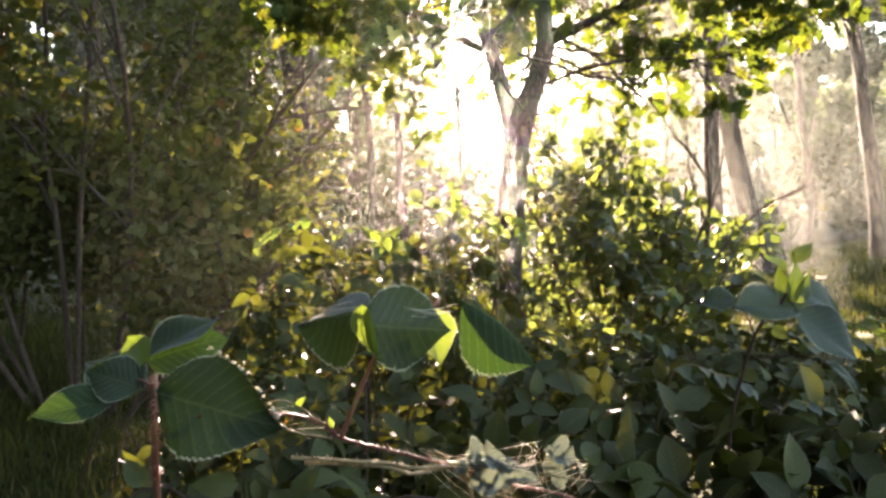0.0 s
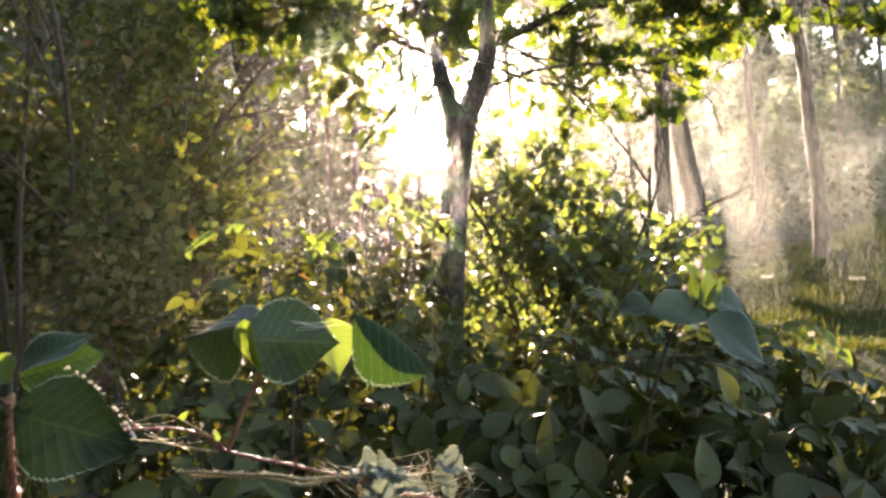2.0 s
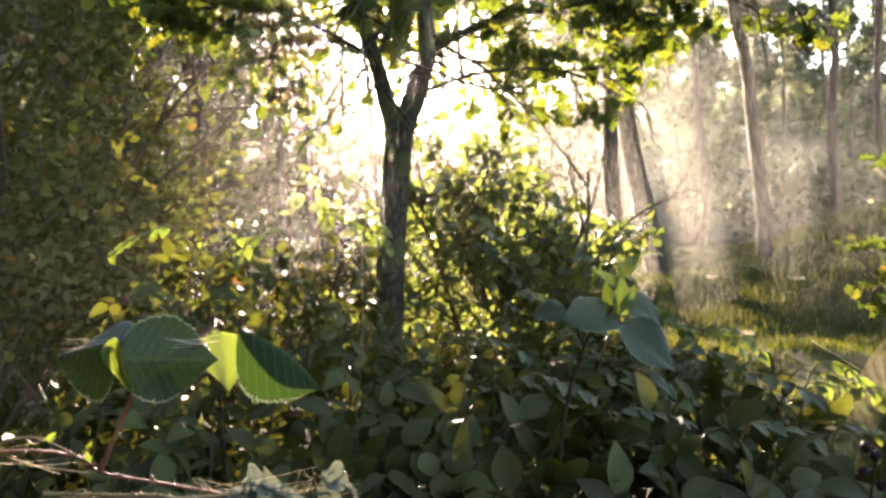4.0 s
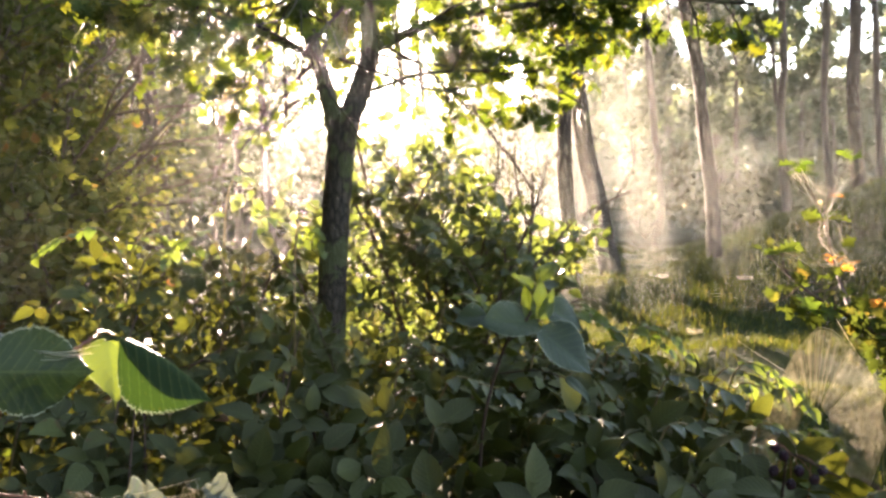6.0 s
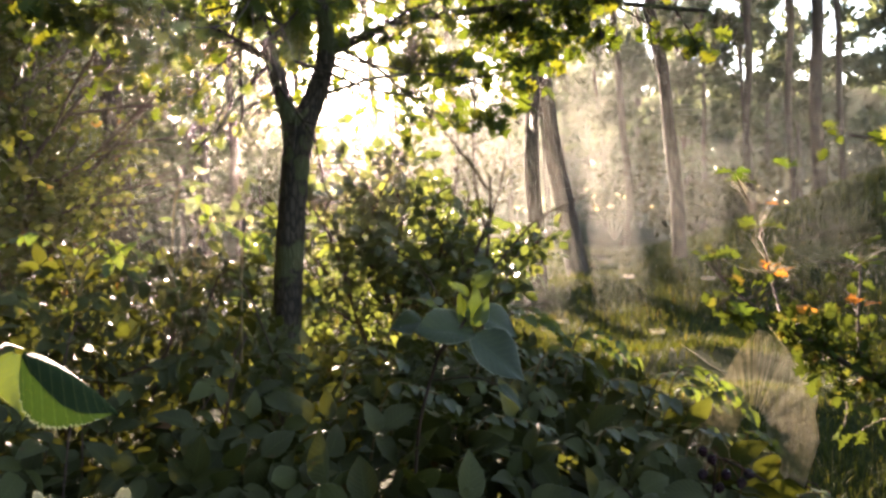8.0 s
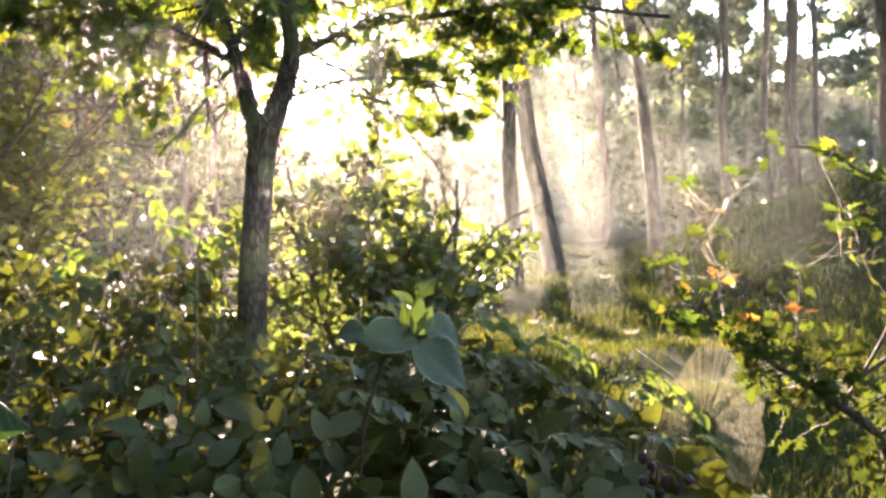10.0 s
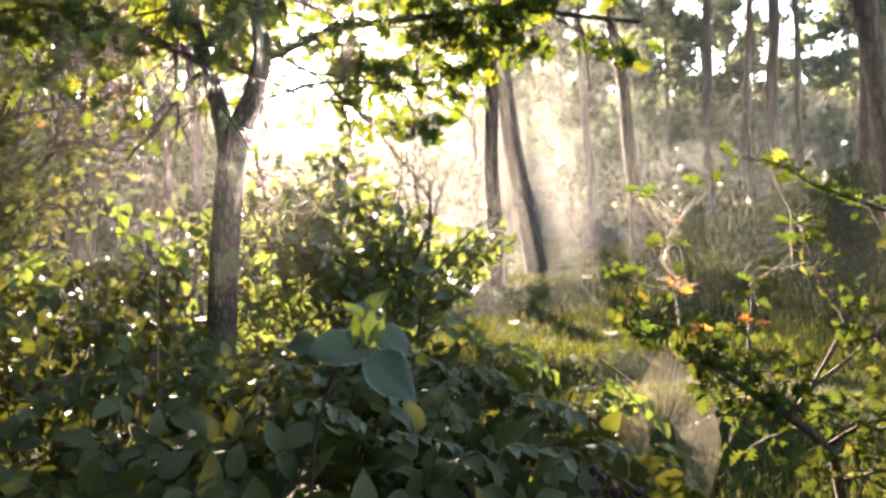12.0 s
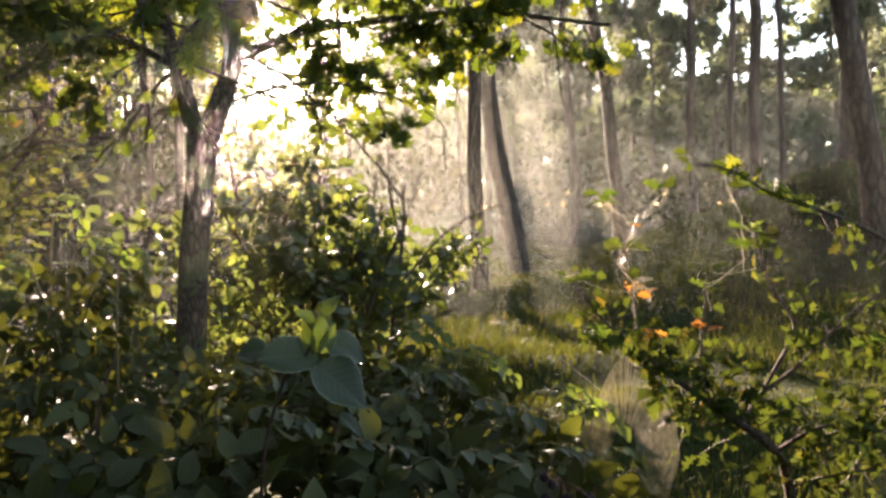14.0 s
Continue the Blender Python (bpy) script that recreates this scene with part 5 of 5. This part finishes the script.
def build_web():
    rng = np.random.default_rng(89)
    c = np.array((1.253, 1.535, 0.59))
    along, upw = unit(np.array((-0.24, 0.88, -0.38))), unit(np.array((0.09, 0.01, 0.99)))
    ob = thing("spider_web", "dewy orb web glowing in the backlight, hung under an oak twig", "spider web", c)
    inv = Matrix.Translation(-c)
    nr = 34
    ang = np.sort(np.linspace(0, 2 * np.pi, nr, endpoint=False) + rng.normal(size=nr) * 0.05)
    rim_a = 0.18 * (1 + 0.05 * rng.normal(size=nr))

    def at(a, r):
        i = np.interp(a % (2 * np.pi), np.append(ang, ang[0] + 2 * np.pi), np.append(rim_a, rim_a[0]))
        ca, sa = np.cos(a), np.sin(a)
        u = 0.215 if sa > 0 else 0.26
        return c + along * (np.sign(ca) * abs(ca) ** (1.5 if sa > 0 else 0.6) * i * r) + upw * (np.sign(sa) * abs(sa) ** (1.4 if sa > 0 else 0.9) * u * r)

    t = Tubes()
    for a in ang:
        t.add([at(a, 0.2), at(a, 1.05)], [0.0003], 3)
    o = part("radial_threads", t.mesh("radial_threads", WEB_SILK), ob, "", "stuff")
    o.matrix_parent_inverse = inv
    t = Tubes()
    turns = 34
    for k in range(turns):
        r = 0.27 + 0.73 * k / (turns - 1)
        pts = []
        for a, b in zip(ang, np.append(ang[1:], ang[0] + 2 * np.pi)):
            pts.append(at(a, r + rng.normal() * 0.002))
            m = at((a + b) / 2, r)
            pts.append(m - (m - c) * 0.025)
        pts.append(pts[0])
        t.add(pts, [0.0004], 3)
    for r in (1.0, 1.03):
        t.add([at(a, r) for a in np.linspace(0, 2 * np.pi, 60)], [0.0006], 4)
    for a in np.linspace(0.95, 2.2, 9):
        t.add([at(a, 0.27), at(a, 1.0)], [0.0005], 3)
    o = part("spiral_threads", t.mesh("spiral_threads", WEB_SILK), ob, "fine sticky threads", "stuff")
    o.matrix_parent_inverse = inv
    t = Tubes()
    for e in ((1.12, 1.27, 0.87), (1.2, 1.75, 0.75), (1.1, 1.55, 0.35), (1.35, 1.2, 0.42), (1.3, 1.12, 0.8)):
        q = np.array(e)
        t.add([at(math.atan2((q - c) @ upw, (q - c) @ along), 1.02), q], [0.0004], 3)
    o = part("anchor_threads", t.mesh("anchor_threads", SILK), ob, "", "stuff")
    o.matrix_parent_inverse = inv
    # thin bare twig crossing behind the web
    tw = thing("bare_twig", "thin bare twig leaning through the grass", "twig", (1.4, 1.42, 0.0))
    o = part("twig", Tubes().add(curve([(1.05, 1.6, 0.69), (1.152, 1.56, 0.6), (1.268, 1.5, 0.47), (1.38, 1.44, 0.2), (1.4, 1.42, 0.0)], 20), [0.0012, 0.0028], 6).mesh("twig", TWIG), tw)
    o.matrix_parent_inverse = Matrix.Translation((-1.4, -1.42, 0.0))


build_web()


def build_berries():
    rng = np.random.default_rng(93)
    root = Vector((0.95, 1.2, 0.0))
    ob = thing("blackberry_spray", "drooping bramble spray with ripe blackberries", "bramble", root)
    inv = Matrix.Translation(-root)
    bm = bmesh.new()
    for k in range(18):
        th = math.acos(1 - 2 * (k + 0.5) / 18)
        ph = k * 2.4
        bmesh.ops.create_icosphere(bm, subdivisions=1, radius=0.0034, matrix=Matrix.Translation((0.0055 * math.sin(th) * math.cos(ph), 0.0055 * math.sin(th) * math.sin(ph), 0.007 * math.cos(th))))
    me = bpy.data.meshes.new("blackberry")
    bm.to_mesh(me)
    bm.free()
    me.materials.append(BERRY)
    hub = np.array((0.93, 1.12, 0.68))
    o = part("cane", prickly([(0.95, 1.2, -0.02), (0.95, 1.2, 0.4), (0.94, 1.15, 0.65), hub, (0.97, 1.05, 0.66)], 0.0028, 0.0015, CANE_DARK, rng), ob)
    o.matrix_parent_inverse = inv
    for p in ((0.922, 1.086, 0.664), (0.905, 1.1, 0.685), (0.89, 1.1, 0.7), (0.945, 1.08, 0.65), (0.9, 1.12, 0.655), (0.965, 1.09, 0.66), (0.93, 1.12, 0.63)):
        s = part("berry_stalk", Tubes().add(curve([hub, (np.array(p) + hub) / 2 + [0, 0, 0.008], p], 6), [0.0009], 4).mesh("berry_stalk", CANE), ob)
        s.matrix_parent_inverse = inv
        b = part("blackberry", me, ob, "ripe black berry")
        b.matrix_basis = inv @ Matrix.Translation(p) @ Euler((rng.uniform(-0.5, 0.5), rng.uniform(-0.5, 0.5), 0)).to_matrix().to_4x4()


build_berries()


def build_seedlings():
    rng = np.random.default_rng(95)
    for (x, y, h), k in zip(((1.02, 1.25, 0.62), (1.16, 1.2, 0.58), (1.42, 1.02, 0.6), (1.3, 1.12, 0.55)), (9, 8, 8, 7)):
        ob = thing("bramble_seedling", "small bramble sprout with sunlit yellow-green leaves", "bramble", (x, y, 0.0), "bramble sprouts")
        t = Tubes().add(curve([(0, 0, -0.02), (0.01, 0, h * 0.5), (0.02, -0.02, h)], 12), [0.003, 0.0012], 6)
        part("stem", t.mesh("stem", CANE), ob)
        v, f, uv = leaf_shape("ovate", 17, 2, 0.25, 0.25, 0.014, 8, 0.7, k)
        me = fast_mesh("leaf", v, f, YOUNG_AND_LIT, uv)
        for j in range(k):
            u = 0.55 + 0.45 * j / (k - 1)
            az = j * 2.4
            tip = np.array([math.cos(az), math.sin(az), rng.uniform(0.0, 0.5)])
            turn = leaf_frames(tip[None], np.array([[0, 0, 1.0]]) + rng.normal(size=(1, 3)) * 0.3)[0]
            o = part("leaf", me, ob)
            o.matrix_basis = mat_of(np.array([0.015 * u, -0.01 * u, h * u]) + tip * 0.01, turn, rng.uniform(0.02, 0.033))


build_seedlings()


def build_grass_webs():
    rng = np.random.default_rng(97)
    for x, y, r in ((3.32, 6.17, 0.07), (4.85, 8.0, 0.08), (4.3, 8.9, 0.06), (2.75, 7.1, 0.05)):
        z = float(ground_z(x, y)) + 0.09
        t = Tubes()
        for _ in range(46):
            a, b = rng.uniform(0, 6.28, 2)
            p = np.array([r * math.cos(a), r * math.sin(a), rng.uniform(-0.02, 0.02)])
            q = np.array([r * math.cos(b), r * math.sin(b), rng.uniform(-0.02, 0.02)])
            t.add(curve([p, (p + q) / 2 - [0, 0, 0.015], q], 5), [0.00085], 3)
        ob = part("grass_web", t.mesh("grass_web", SILK))
        ob.location = (x, y, z)
        tagged(ob, "small white sheet web spread over the grass tips", "spider web", "webs on the grass")


build_grass_webs()


# ---- mist ----
def build_mist():
    """Hair-thin level strands, thick near the ground and thinning out upwards, in drifts between the trees."""
    rng = np.random.default_rng(91)
    vs, fs, base = [], [], 0
    for k, d in enumerate((2.45, 3.1, 3.9, 4.9, 6.2, 7.9, 10.0, 13.0, 17.0, 23.0, 31.0, 44.0)):
        gap = d * 0.00075
        top = min(4.0, 0.9 + 0.42 * d) if d < 11 else min(11.0, 0.38 * d)
        rows, cols = int(top / gap), 23
        az = np.linspace(-0.74, 0.92, cols)[None, :]
        h = ((np.arange(rows) + 0.5) * gap)[:, None]
        r = d * (1 + 0.05 * np.sin(az * 7 + k) + 0.0 * h)
        x, y = r * np.sin(az), r * np.cos(az)
        z = ground_z(x, y) + h + 0.02 * np.sin(az * 9 + k * 2)
        drift = 1 + 0.55 * lumps(az * d * 0.9 + 0.3 * h, h * 2.2 + 0 * az, 1.3, 300 + k) * 2
        t = MIST_COVER * gap * np.clip(drift, 0.15, 2.2) * (1 - h / top) ** 0.6 * (0.1 + 0.9 * smooth(4.0, 9.5, d)) * (1 - 0.6 * smooth(0.38, 0.6, az)) * (1 - 0.95 * smooth(0.06, 0.18, az) * smooth(8.5, 6.0, d)) * (1 + 0.7 * smooth(7.0, 13.0, d)) * (1 + 0.7 * smooth(15.0, 25.0, d) * smooth(0.08, 0.2, az)) * (1 - 0.8 * np.exp(-((az + 0.03) / 0.2) ** 4) * smooth(3.0, 6.0, d)) * (1 - 0.3 * smooth(-0.1, -0.2, az) * smooth(9.8, 9.0, d)) * (1 + 0.8 * smooth(-0.08, -0.16, az) * smooth(9.0, 9.9, d)) * (1 - 0.4 * smooth(0.06, 0.12, az) * smooth(0.42, 0.3, az) * smooth(8.0, 12.0, d))
        lo = np.stack([x, y, z - t / 2], -1)
        hi = np.stack([x, y, z + t / 2], -1)
        v = np.stack([lo, hi], 2).reshape(-1, 3)
        i = (np.arange(rows)[:, None] * cols + np.arange(cols - 1)[None]).ravel() * 2 + base
        fs.append(np.stack([i, i + 2, i + 3, i + 1], -1))
        vs.append(v)
        base += len(v)
    # thin veil added between thicket and eye, imitating bloom round the sun
    near_v, near_f, nb = [], [], 0
    for k, d in enumerate((0.95, 1.3, 1.8, 2.4)):
        gap = d * 0.0008
        rows, cols = int(0.62 * d / gap), 13
        az = np.linspace(-0.42, 0.5, cols)[None, :]
        h = (0.9 + (np.arange(rows) + 0.5) * gap)[:, None]
        x, y = d * np.sin(az), d * np.cos(az)
        lo = np.stack([x + 0 * h, y + 0 * h, h + 0 * az - GLARE_COVER * gap / 2], -1)
        hi = lo + [0, 0, GLARE_COVER * gap]
        i = (np.arange(rows)[:, None] * cols + np.arange(cols - 1)[None]).ravel() * 2 + nb
        near_v.append(np.stack([lo, hi], 2).reshape(-1, 3))
        near_f.append(np.stack([i, i + 2, i + 3, i + 1], -1))
        nb += rows * cols * 2
    tagged(part("haze", fast_mesh("haze", np.concatenate(near_v), np.concatenate(near_f), GLARE, None, False)), "thin veil added to imitate bloom round the low sun", "mist", kind="stuff")
    tagged(part("mist", fast_mesh("mist", np.concatenate(vs), np.concatenate(fs), MIST, None, False)), "thin morning mist drifting between the pines", "mist", kind="stuff")


MIST_COVER = 0.031
GLARE_COVER = 0.0009
build_mist()
